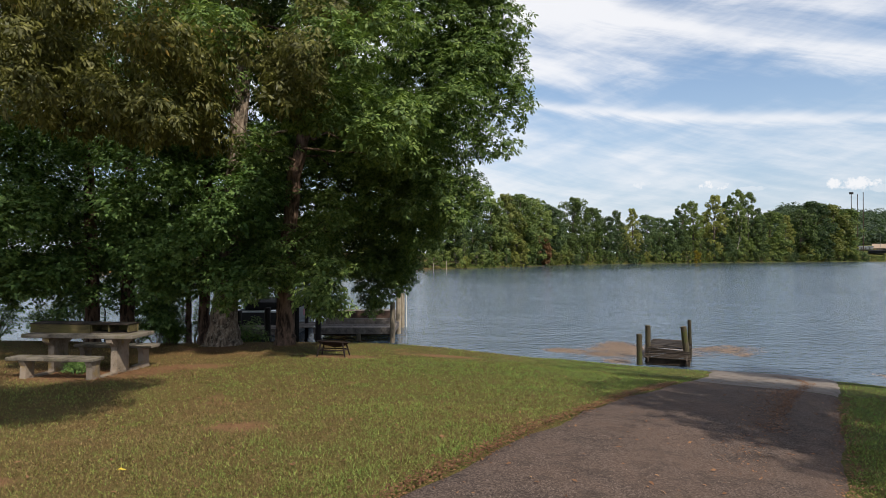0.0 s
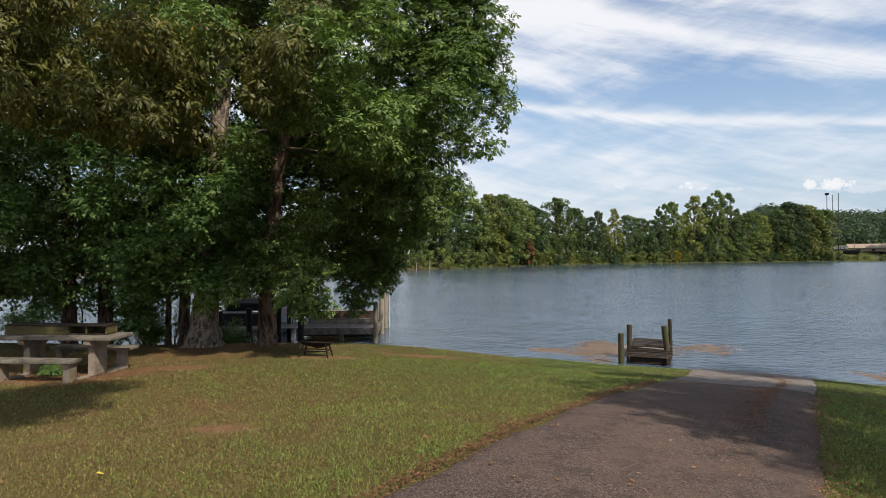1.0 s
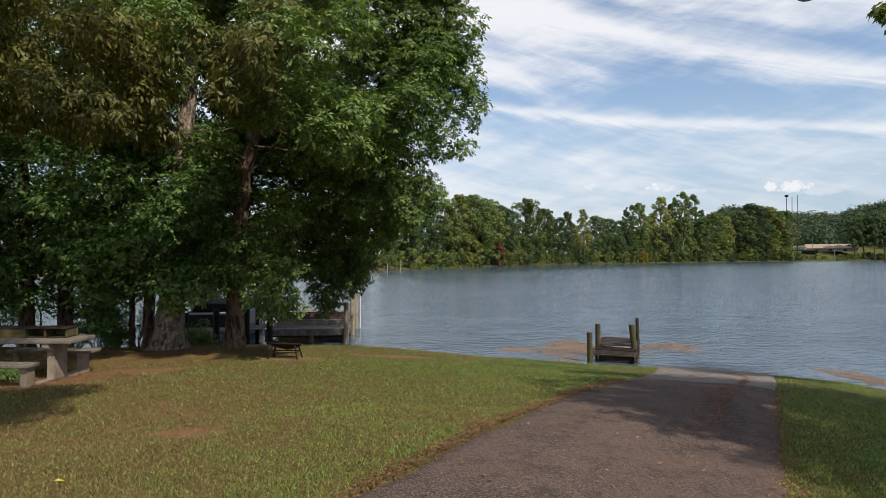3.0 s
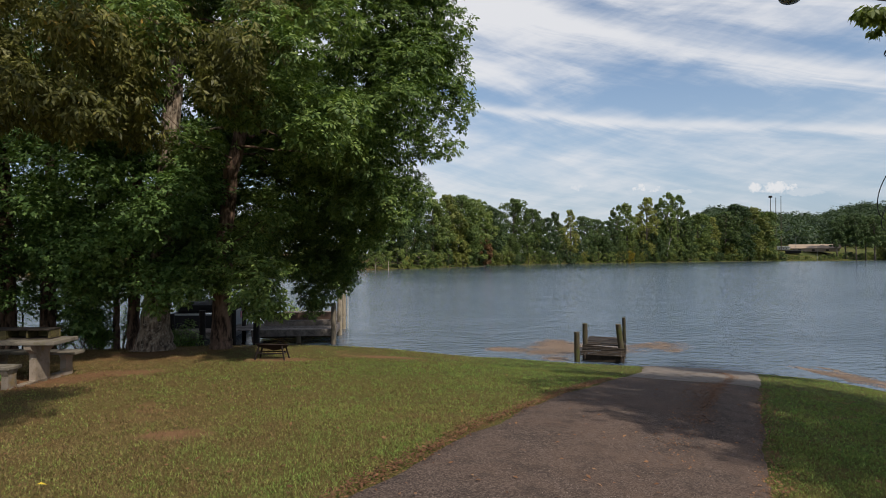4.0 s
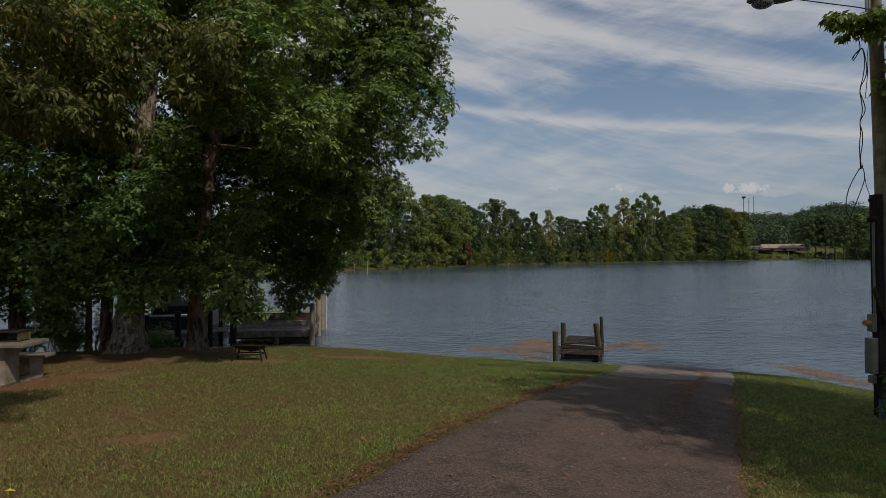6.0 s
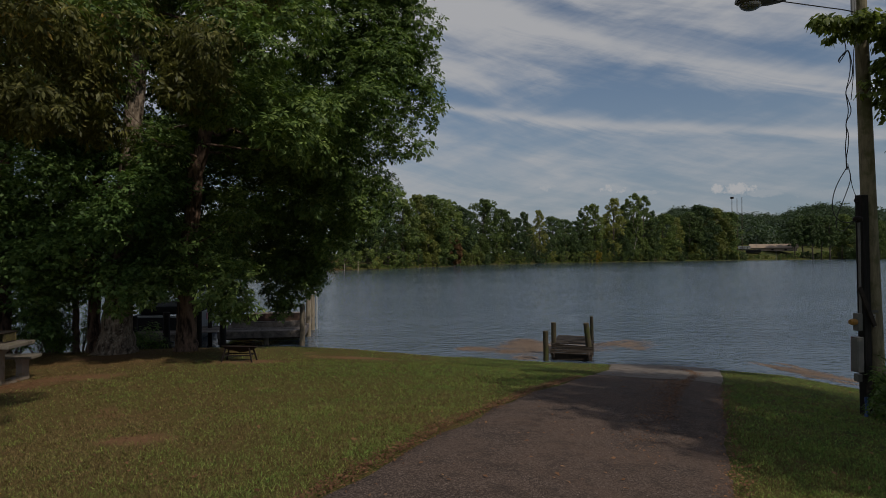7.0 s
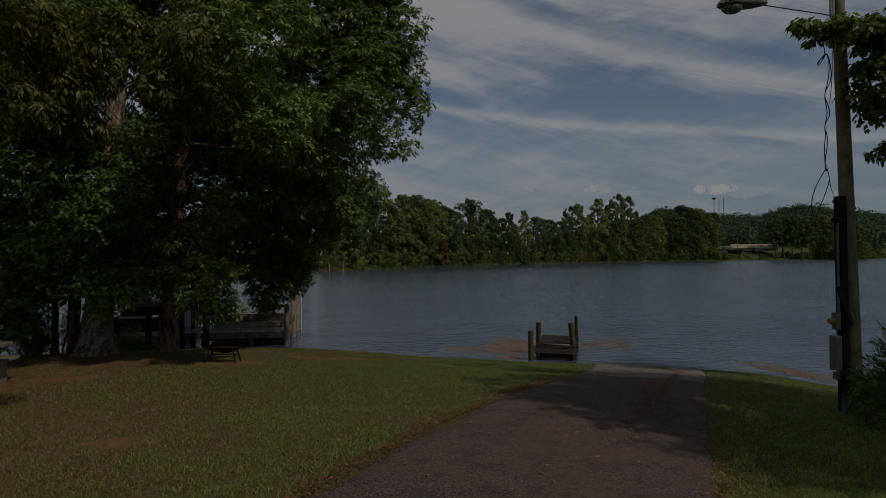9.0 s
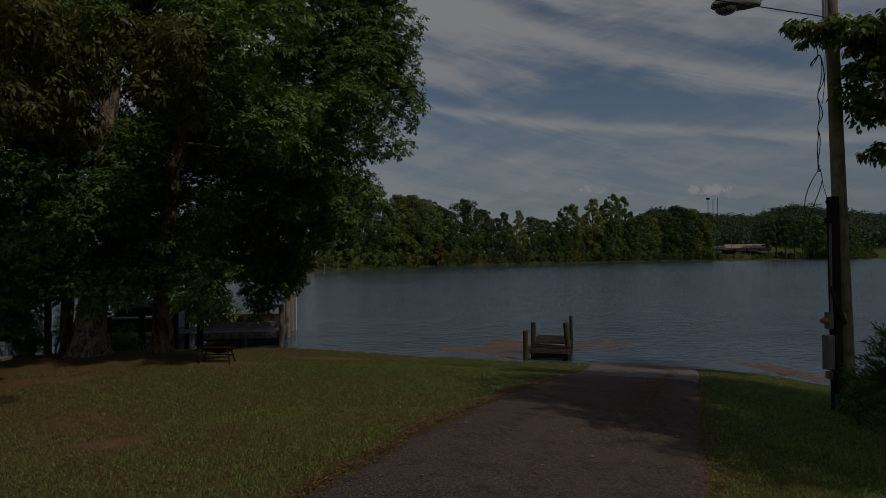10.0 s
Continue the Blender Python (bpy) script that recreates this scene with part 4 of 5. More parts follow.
tree("ash_tree", "spreading green tree with a bough across the utility pole", [(11.9, 5.0, ground_at(11.9, 5.0)), (11.8, 5.0, 3.5), (11.6, 5.0, 6), (11.3, 4.8, 9), (11.0, 4.6, 11)], [0.22, 0.19, 0.16, 0.10, 0.04], R_boughs,
     lobed(M_ASH, ASH_LEAF, 58, 9, 0.120, droop=0.75, spray_radius=0.06), M_BARK, 37, flare=0.3)


# ---- shrubs, weeds and litter ----
def cedar(x, y, height, width, seed):
    """A young cedar: plumes of fine scaly sprays that sweep up and out."""
    rng = np.random.default_rng(seed)
    z0 = ground_at(x, y)
    t = thing("cedar_shrub", "feathery dark green young cedar by the pole", "shrub", pose(x, y, z0))
    bm = bmesh.new()
    tube([(0, 0, -0.1), (0.02, 0, height * 0.5), (0, 0.03, height * 0.95)], [0.05, 0.035, 0.01], 8, bm)
    at, axis, size = [], [], []
    for k in range(230):
        q = rng.random() ** 0.9
        a = rng.random() * 2 * math.pi
        reach = width * (1 - q) ** 0.7 * (0.55 + 0.5 * rng.random()) + 0.05
        start = np.array([0, 0, height * (0.03 + 0.85 * q)])
        end = start + np.array([reach * math.cos(a), reach * math.sin(a), 0.22 + 0.45 * reach * rng.random()])
        if k % 2 == 0:
            tube(bend(start, end, 3, 0.08), [0.012, 0.008, 0.005, 0.002], 4, bm, 0, False)
        for j in range(60):
            f = 0.25 + 0.78 * rng.random()
            p = start + (end - start) * f + np.array([0, 0, -0.08 * 4 * f * (1 - f) * reach]) + rng.normal(size=3) * 0.035
            at.append(p)
            axis.append((end - start) / np.linalg.norm(end - start) + rng.normal(size=3) * 0.45 + np.array([0, 0, 0.15]))
            size.append(0.045 + 0.07 * rng.random())
    part("trunk", bm, M_BARK, t)
    at, axis, size = np.array(at), np.array(axis), np.array(size)
    v, f = leaves(at, axis, rng.normal(size=at.shape), size, np.array([(0, 0), (0.11, 0.4), (0, 1.0), (-0.11, 0.4)]))
    fast_mesh("foliage", v, f, M_CEDAR, t)


cedar(8.0, 6.6, 1.95, 1.05, 61)


def shrub(x, y, height, width, seed, mat, label, size=0.09):
    rng = np.random.default_rng(seed)
    z0 = ground_at(x, y)
    t = thing("shrub", label, "shrub", pose(x, y, z0), "bank undergrowth")
    bm = bmesh.new()
    boughs = []
    for k in range(9):
        a, q = rng.random() * 6.28, 0.35 + 0.6 * rng.random()
        p = (width * 0.7 * math.cos(a) * rng.random(), width * 0.7 * math.sin(a) * rng.random(), height * q)
        tube(bend((0.03 * math.cos(a), 0.03 * math.sin(a), -0.05), p, 3, 0.02), [0.014, 0.011, 0.008, 0.004], 5, bm)
        boughs.append((*p, width * 0.4, height * 0.3))
    part("stem", bm, M_BARK, t)
    fast_mesh("foliage", *foliage(boughs, 26, 7, size, LONG_LEAF, rng, spray_radius=0.06), mat, t)


for k, (x, y, h, wd, mat, label) in enumerate(((-8.15, 17.0, 0.85, 0.7, M_WEED, "bright green weed clump under the trees"), (-7.7, 17.2, 0.6, 0.5, M_WEED, "bright green weed clump under the trees"),
                                               (-13.2, 17.6, 1.1, 0.9, M_MAPLE, "dark leafy shrub on the bank"), (-12.0, 18.2, 0.9, 0.8, M_MAPLE, "dark leafy shrub on the bank"), (-10.8, 18.4, 0.6, 0.7, M_MAPLE, "dark leafy shrub on the bank"),
                                               (-7.0, 18.3, 0.6, 0.6, M_MAPLE, "dark leafy shrub on the bank"), (-12.8, 16.6, 0.8, 0.9, M_MAPLE, "dark leafy shrub on the bank"), (-8.5, 18.4, 0.8, 0.8, M_MAPLE, "dark leafy shrub on the bank"),
                                               (-7.35, 12.0, 0.25, 0.22, M_MAPLE, "low weed growing through the picnic table base"),
                                               *((x, y, h, 0.8, M_MAPLE, "dark leafy shrub on the bank") for x, y, h in ((-14.2, 17.4, 1.3), (-11.6, 17.6, 1.0), (-10.9, 18.3, 1.2), (-9.4, 18.6, 1.1), (-8.1, 17.9, 1.3), (-7.7, 18.6, 1.4), (-6.1, 18.7, 0.9))),
                                               (8.6, 8.1, 0.7, 0.45, M_WEED, "bright weed at the meter post foot"), (9.5, 8.9, 0.8, 0.4, M_WEED, "bright weed at the meter post foot"))):
    shrub(x, y, h, wd, 200 + k, mat, label, 0.06 if h < 0.5 else 0.09)


def litter(n, spot, size, mat, name, label, category, lift, rng, curl=0.5, water_level=False):
    """Loose leaves or flecks lying flat."""
    x, y = spot(n)
    z = np.zeros(len(x)) if water_level else np.maximum(ground_height(x, y), 0) + 0.0
    at = np.stack([x, y, z + lift * (0.6 + 0.8 * rng.random(len(x)))], 1)
    a = rng.random(len(x)) * 2 * np.pi
    axis = np.stack([np.cos(a), np.sin(a), rng.normal(size=len(x)) * 0.25 * curl], 1)
    normal = np.stack([rng.normal(size=len(x)) * 0.4 * curl, rng.normal(size=len(x)) * 0.4 * curl, np.ones(len(x))], 1)
    ob = fast_mesh(name, *leaves(at, axis, normal, size * (0.6 + 0.8 * rng.random(len(x))), SMALL_LEAF, 0.3 * curl), mat)
    return tagged(ob, label, category, kind="stuff")


rng = np.random.default_rng(131)


def road_edge(n):
    k = rng.random(n)
    p = np.array([along(ROAD_LEFT, q) for q in 0.22 + 0.72 * k])
    return p[:, 0] - 0.02 + rng.normal(size=n) * 0.08, p[:, 1] + rng.normal(size=n) * 0.08


litter(4800, road_edge, 0.036, M_LITTER, "leaf_litter", "brown dead leaves gathered along the road edge", "leaf litter", 0.04, rng)


def wheel_line(n):
    """Dry debris washed down the right wheel track."""
    k = rng.random(n) ** 0.8
    a = np.array([0.62 * along(ROAD_RIGHT, q) + 0.38 * along(ROAD_LEFT, q) if q < 1 else (0, 0) for q in 0.45 + 0.55 * k])
    return a[:, 0] + 0.35 + rng.normal(size=n) * 0.12 - 0.2 * k, a[:, 1] + rng.normal(size=n) * 0.2


def right_edge(n):
    p = np.array([along(ROAD_RIGHT, q) for q in 0.25 + 0.75 * rng.random(n)])
    return p[:, 0] + rng.normal(size=n) * 0.10, p[:, 1] + rng.normal(size=n) * 0.10


TRAIL = [(4.5, 7.7), (5.1, 8.7), (6.04, 10.06), (7.0, 11.36), (8.28, 13.05), (8.96, 13.96), (9.2, 15.0), (8.87, 15.4)]  # debris left by run-off


def trail(n):
    p = np.array([along(TRAIL, q) for q in rng.random(n)])
    return p[:, 0] + rng.normal(size=n) * 0.07, p[:, 1] + rng.normal(size=n) * 0.07


litter(2200, trail, 0.032, M_LITTER, "leaf_litter", "winding line of brown debris on the ramp", "leaf litter", 0.045, rng)
litter(1400, lambda n: (-7.0 + rng.normal(size=n) * 1.0, 11.9 + rng.normal(size=n) * 0.6), 0.045, M_LITTER, "leaf_litter", "brown dead leaves round the picnic table", "leaf litter", 0.03, rng)
litter(1500, right_edge, 0.035, M_LITTER, "leaf_litter", "brown dead leaves along the lane's grassy edge", "leaf litter", 0.035, rng)
litter(1500, wheel_line, 0.032, M_LITTER, "leaf_litter", "dry brown debris on the asphalt wheel track", "leaf litter", 0.035, rng)
litter(900, lambda n: (lambda r, a: (r * np.sin(a), r * np.cos(a)))(3.8 + 13 * rng.random(n), -0.75 + 1.6 * rng.random(n)), 0.055, M_LITTER, "leaf_litter", "scattered fallen leaves on the lawn and lane", "leaf litter", 0.045, rng)


yellow = thing("fallen_leaf", "single bright yellow leaf fallen on the lawn", "leaf", pose(-3.2, 5.9, ground_at(-3.2, 5.9) + 0.03, 8, 5, 30))
fast_mesh("blade", *leaves(np.zeros((1, 3)), np.array([[1.0, 0, 0]]), np.array([[0, 0, 1.0]]), np.array([0.085]), ASH_LEAF, 0.3), M_YELLOW, yellow)


def scum_spot(cx, cy, rx, ry, turn, seed):
    def spot(n):
        r = np.random.default_rng(seed)
        c = r.normal(size=(26, 2)) * 0.45
        k = r.integers(0, 26, n)
        p = c[k] + r.normal(size=(n, 2)) * (0.05 + 0.16 * r.random(26)[k])[:, None]
        x, y = p[:, 0] * rx, p[:, 1] * ry
        x, y = cx + x * math.cos(turn) - y * math.sin(turn), cy + x * math.sin(turn) + y * math.cos(turn)
        keep = ground_height(x, y) < -0.02
        return x[keep], y[keep]
    return spot


for k, (cx, cy, rx, ry, turn, n) in enumerate(((6.9, 22.8, 2.6, 2.8, 0.2, 34000), (11.0, 22.6, 1.8, 1.5, 0.2, 7000), (14.25, 15.9, 0.55, 2.0, 0.25, 9000), (16.2, 12.6, 1.2, 1.0, 0.2, 2500))):
    litter(n, scum_spot(cx, cy, rx, ry, turn, 300 + k), 0.052, M_SCUM, "floating_debris", "tan leaf and pollen scum floating on the lake", "floating debris", 0.006, rng, 0.05, True)

# ---- picnic table ----
def picnic_table():
    ax, at = -5.2, (-7.17, 12.13, 1.235)
    t = thing("picnic_table", "weathered cast concrete picnic table with attached benches", "picnic table", pose(*at, 0, 0, ax))
    # x along the table, towards the camera's right; y away
    part("tabletop", box((2.35, 0.78, 0.075), (0.0, 0, 0.80), bevel=0.015), M_TOP, t, "grey weathered concrete slab top")
    for s in (-1, 1):
        px = 0.67 * s
        bm = bmesh.new()
        # pedestal: wide head, waisted neck, spread foot, tapering in y
        prof = [(0.0, 0.25), (0.05, 0.22), (0.10, 0.205), (0.57, 0.195), (0.60, 0.21), (0.67, 0.35), (0.765, 0.37)]
        rows = []
        for z, hy in prof:
            rows.append([bm.verts.new((px + ex * 0.065, ey * hy, z)) for ex, ey in ((-1, -1), (1, -1), (1, 1), (-1, 1))])
        for a, b in zip(rows, rows[1:]):
            for k in range(4):
                bm.faces.new((a[k], a[(k + 1) % 4], b[(k + 1) % 4], b[k]))
        bm.faces.new(list(reversed(rows[0])))
        bm.faces.new(rows[-1])
        bmesh.ops.bevel(bm, geom=[e for e in bm.edges if abs(e.verts[0].co.x - e.verts[1].co.x) > 0.1], offset=0.012, segments=2, affect="EDGES")
        part("pedestal", bm, M_TABLE, t, "stained pale concrete pedestal")
        part("foot_beam", box((0.13, 1.75, 0.10), (px, 0, 0.03), bevel=0.015), M_TABLE, t)
        for u in (-1, 1):
            bm = bmesh.new()
            rows = []
            for z, hy in ((-0.02, 0.13), (0.08, 0.115), (0.30, 0.10), (0.36, 0.13), (0.41, 0.15)):
                rows.append([bm.verts.new((px + ex * 0.06, u * 0.82 + ey * hy, z)) for ex, ey in ((-1, -1), (1, -1), (1, 1), (-1, 1))])
            for a, b in zip(rows, rows[1:]):
                for k in range(4):
                    bm.faces.new((a[k], a[(k + 1) % 4], b[(k + 1) % 4], b[k]))
            bm.faces.new(list(reversed(rows[0])))
            bm.faces.new(rows[-1])
            part("bench_leg", bm, M_TABLE, t, "stained pale concrete leg")
    for u in (-1, 1):
        part("bench_top", box((1.78, 0.34, 0.065), (-0.02 + 0.08 * u, u * 0.82, 0.445), bevel=0.014), M_TOP, t, "grey weathered concrete bench slab")


picnic_table()


def planter():
    t = thing("wooden_box", "long mossy wooden box lying on the picnic table", "box", pose(-7.30, 12.2, 2.0735, 0, 0, -5.2))
    part("front_board", box((1.30, 0.035, 0.17), (-0.40, -0.17, 0.086)), M_MOSSBOX, t, "yellow-green mossy front board")
    part("back_board", box((2.1, 0.035, 0.17), (0, 0.17, 0.086)), M_MOSSBOX, t)
    part("lid", box((2.12, 0.40, 0.022), (0, 0, 0.184)), M_DARKPLANK, t, "dark weathered lid")
    part("floor_board", box((2.1, 0.30, 0.02), (0, 0, 0.011)), M_DARKPLANK, t)
    for x in (-1.04, 0.24, 0.62, 1.03):
        part("divider", box((0.03, 0.31, 0.15), (x, 0, 0.097)), M_MOSSBOX, t)


planter()


def fire_stand():
    """A low stand of angle iron with a shallow fire pan slung in it."""
    x, y = -2.56, 14.5
    t = thing("fire_pan_stand", "low rusty iron stand with a sagging pan", "fire pit", pose(x, y, ground_at(x, y) - 0.01, 0, 0, -8))
    for sx in (-1, 1):
        for sy in (-1, 1):
            part("leg", tube([(sx * 0.36, sy * 0.20, 0), (sx * 0.27, sy * 0.13, 0.36)], [0.020, 0.020], 6), M_IRON, t)
        part("side_rail", tube([(sx * 0.31, -0.17, 0.17), (sx * 0.31, 0.17, 0.17)], [0.016, 0.016], 6), M_IRON, t)
    for sy in (-1, 1):
        part("stretcher", tube([(-0.31, sy * 0.16, 0.17), (0.31, sy * 0.16, 0.17)], [0.015, 0.015], 6), M_IRON, t)
    bm = bmesh.new()
    rows = []
    for r, z in ((0.42, 0.36), (0.40, 0.375), (0.34, 0.31), (0.22, 0.26), (0.04, 0.24)):
        rows.append([bm.verts.new((1.05 * r * math.cos(a * math.pi / 10), 0.55 * r * math.sin(a * math.pi / 10), z + 0.03 * math.cos(a * math.pi / 10 + 2))) for a in range(20)])
    for a, b in zip(rows, rows[1:]):
        for k in range(20):
            bm.faces.new((a[k], a[(k + 1) % 20], b[(k + 1) % 20], b[k]))
    bm.faces.new(rows[-1])
    part("pan", bm, M_IRON, t, "sagging rust-brown pan", smooth=True)


fire_stand()


def ladder_rail():
    t = thing("ladder_rail", "bent dark pipe handrail on the lake bank", "handrail", pose(-11.2, 19.5, ground_at(-11.2, 19.5)))
    part("pipe", tube([(0, 0, -0.3), (0, 0, 1.25), (0.03, 0, 1.36), (0.10, 0, 1.40), (0.16, 0, 1.34), (0.19, 0, 1.2), (0.19, 0, -0.3)], [0.022] * 7, 8), M_IRON, t, smooth=True)
    part("pipe", tube([(-0.22, 0.1, -0.3), (-0.22, 0.1, 1.3)], [0.018] * 2, 8), M_IRON, t)


ladder_rail()


# ---- small broken dock beside the ramp ----
def piling(parent, name, foot, top, r, mat, seg=14, label=""):
    f, q = Vector(foot), Vector(top)
    pts = [f.lerp(q, k / 5) for k in range(6)] + [q + (q - f).normalized() * 0.012]
    return part(name, tube(pts, [r * 1.05, r * 1.03, r, r * 0.98, r * 0.97, r * 0.95, r * 0.8], seg), mat, parent, label, smooth=False)


def small_dock():
    """Two sections of planks between leaning posts."""
    base = Vector((7.6, 19.2, 0))
    u, v = Vector((0.40, 0.917, 0)), Vector((0.917, -0.40, 0))  # outwards, and to the right
    t = thing("small_dock", "small rotting plank dock with mossy leaning posts", "dock", Matrix.Translation(base))
    rng = np.random.default_rng(5)
    turn = math.degrees(math.atan2(v.y, v.x))
    for k in range(6):  # near section, dropped at its shore end
        d = 0.10 + k * 0.155
        p = u * d + Vector((0, 0, 0.30 + 0.13 * d + rng.normal() * 0.006))
        part("plank", box((1.46 + rng.random() * 0.06, 0.14, 0.035), p - Vector((0, 0, 0.05)), (-6 + rng.normal(), rng.normal() * 0.8, turn + rng.normal() * 1.2)), M_DARKPLANK, t)
    for k in range(12):  # far section
        d = 1.20 + k * 0.165
        p = u * d + v * 0.06 + Vector((0, 0, 0.46 + rng.normal() * 0.006))
        part("plank", box((1.34 + rng.random() * 0.08, 0.15, 0.035), p, (rng.normal(), rng.normal() * 0.7, turn + rng.normal() * 1.0)), M_DARKPLANK, t)
    for s in (-0.6, 0.6):
        part("stringer", box((0.05, 1.15, 0.13), u * 0.5 + v * s + Vector((0, 0, 0.25)), (6, 0, turn)), M_DARKPLANK, t)
        part("stringer", box((0.05, 2.1, 0.13), u * 2.1 + v * (s + 0.06) + Vector((0, 0, 0.36)), (0, 0, turn)), M_DARKPLANK, t)
    part("cross_beam", box((1.40, 0.07, 0.24), u * 0.34 + Vector((0, 0, 0.10)), (0, 0, turn)), M_DARKPLANK, t)
    part("cross_beam", box((1.45, 0.07, 0.15), u * 1.08 + Vector((0, 0, 0.33)), (0, 3, turn)), M_DARKPLANK, t)
    for foot, top, r in (((-0.78, 0.35, -0.8), (-0.80, 0.35, 1.02), 0.095), ((-0.10, 1.42, -0.9), (-0.12, 1.42, 1.18), 0.095), ((1.12, 0.75, -0.9), (0.86, 0.75, 1.22), 0.105), ((1.55, 1.75, -0.9), (1.50, 1.75, 1.34), 0.066)):
        piling(t, "post", foot, top, r, M_MOSSPOST)
    part("knot", box((0.16, 0.14, 0.16), u * 0.3 + v * 0.55 + Vector((0, 0, 0.10)), (10, 20, 30), 0.03), M_DARKPLANK, t)


small_dock()


# ---- large dock under the oak ----
def big_dock():
    t = thing("boat_dock", "grey plank boat dock on round pilings", "dock", pose(-3.4, 24.6, 0))
    rng = np.random.default_rng(8)
    # main deck, boards across; local x from -1.75 to 1.6, y 0 to 5.4
    for k in range(50):
        part("deck_board", box((3.35, 0.145, 0.035), (-0.08, 0.08 + k * 0.16, 0.60 + rng.normal() * 0.003), (0, 0, rng.normal() * 0.3)), M_PLANK, t)
    part("fascia", box((3.4, 0.05, 0.27), (-0.08, -0.03, 0.475)), M_PLANK, t, "pale grey fascia board")
    part("fascia", box((0.05, 8.0, 0.24), (1.62, 4.0, 0.48)), M_PLANK, t)
    # added deep boards that keep light out, so the water below stays dark
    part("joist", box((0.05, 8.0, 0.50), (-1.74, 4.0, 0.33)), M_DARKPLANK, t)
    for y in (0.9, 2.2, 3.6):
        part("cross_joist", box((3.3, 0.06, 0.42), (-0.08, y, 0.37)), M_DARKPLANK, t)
    for x, y, h, r in ((1.55, -0.12, 1.68, 0.11), (1.62, 2.6, 1.68, 0.12), (1.66, 4.9, 1.72, 0.12), (0.05, 0.4, 0.45, 0.11)):
        piling(t, "piling", (x, y, -1.5), (x, y, h), r, M_PILING)
    # walkway from the bank, along the left of the deck
    for k in range(12):
        part("deck_board", box((1.15, 0.145, 0.035), (-2.42, 1.9 - k * 0.16, 0.60 + rng.normal() * 0.003), (0, 0, rng.normal() * 0.4)), M_PLANK, t)
    part("fascia", box((0.05, 2.6, 0.22), (-1.86, 0.9, 0.48), (0, 0, 12)), M_PLANK, t)
    # side deck in front of the boat
    for k in range(8):
        part("deck_board", box((3.6, 0.145, 0.035), (-4.6, -0.1 + k * 0.16, 0.56 + rng.normal() * 0.003), (0, 0, rng.normal() * 0.3)), M_PLANK, t)
    part("fascia", box((3.6, 0.05, 0.25), (-4.6, -0.2, 0.44)), M_PLANK, t)
    for x, y, h in ((-1.15, -2.1, 1.85), (-2.0, -2.1, 1.62), (-3.1, -2.1, 1.62), (-4.2, -2.1, 1.5)):
        piling(t, "piling", (x, y, -1.5), (x, y, h), 0.12, M_BLACKPOST)
    for x, y in ((-2.38, 1.4), (-2.05, 2.6), (-6.2, 1.6), (-6.2, 5.2)):
        piling(t, "roof_post", (x, y, -1.5), (x, y, 2.85), 0.085, M_BLACKPOST)
    # low shed roof over the boat
    for u in (-1, 1):
        part("roof", box((3.45, 7.4, 0.06), (-3.9 + 1.52 * u, 4.4, 3.52), (0, 24.5 * u, 0)), M_ROOF, t, "grey sheet metal roof slope")
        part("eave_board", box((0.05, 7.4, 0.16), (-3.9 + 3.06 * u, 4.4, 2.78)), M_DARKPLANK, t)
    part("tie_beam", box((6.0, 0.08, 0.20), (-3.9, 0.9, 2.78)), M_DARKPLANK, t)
    # plank bench along the far side of the deck
    part("bench_back", box((3.0, 0.05, 0.34), (0.0, 1.62, 0.99), (-8, 0, 0)), M_BROWNPLANK, t, "brown plank back")
    part("bench_seat", box((3.0, 0.36, 0.04), (0.0, 1.42, 0.82)), M_PLANK, t)
    part("bench_front", box((3.0, 0.05, 0.19), (0.0, 1.26, 0.71)), M_PLANK, t)
    part("white_pole", tube([(1.86, 5.05, -0.2), (1.86, 5.05, 1.62)], [0.028, 0.028], 10), M_WHITE, t, "thin white pole")
    for a in (-35, -5, 30):
        part("cleat", box((0.03, 0.03, 0.40), (1.80 + 0.08 * a / 30, 4.9, 1.86), (0, a + 25, 0)), M_WHITE, t, "white slat")
    # closes off the far end below the deck
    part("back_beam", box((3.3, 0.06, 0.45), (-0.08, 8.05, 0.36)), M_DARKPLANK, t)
    # rail
    part("hand_rail", box((3.5, 0.06, 0.05), (-4.6, 1.2, 1.15)), M_WHITE, t, "pale hand rail")


big_dock()


def pontoon_boat():
    t = thing("pontoon_boat", "covered pale grey pontoon boat moored under roof", "boat", pose(-7.6, 28.0, 0.1))
    for x in (-1.0, 1.0):
        part("pontoon", tube([(x, -2.3, 0.12), (x, -2.0, 0.1), (x, 2.2, 0.1), (x, 2.5, 0.14)], [0.05, 0.28, 0.28, 0.1], 14), M_STEEL, t, smooth=True)
    part("deck", box((2.5, 4.8, 0.08), (0, 0, 0.42)), M_HULL, t)
    for x in (-1.2, 1.2):
        part("side_panel", box((0.05, 4.6, 0.62), (x, 0, 0.78)), M_HULL, t, "pale blue-grey side panel")
    # the shade under the roof is put into the near-black of front and cover
    part("front_panel", box((2.4, 0.05, 0.54), (0, -2.3, 0.74)), M_SHADOW, t, "front panel with roof shade in its near-black colour")
    part("trim", box((2.42, 0.06, 0.05), (0, -2.3, 1.04)), M_HULL, t, "pale top rail")
    part("badge", box((0.02, 0.9, 0.30), (1.235, 0.4, 0.82)), M_REDSIGN, t, "faded pink panel")
    part("cover", box((2.3, 3.6, 0.35), (0, 0.3, 1.22), bevel=0.1), M_SHADOW, t, "canvas cover with roof shade in its near-black colour")
    for x in (-1.1, 1.1):
        part("canopy_post", tube([(x, -1.4, 1.0), (x, -1.4, 2.2)], [0.02, 0.02], 8), M_STEEL, t)


pontoon_boat()

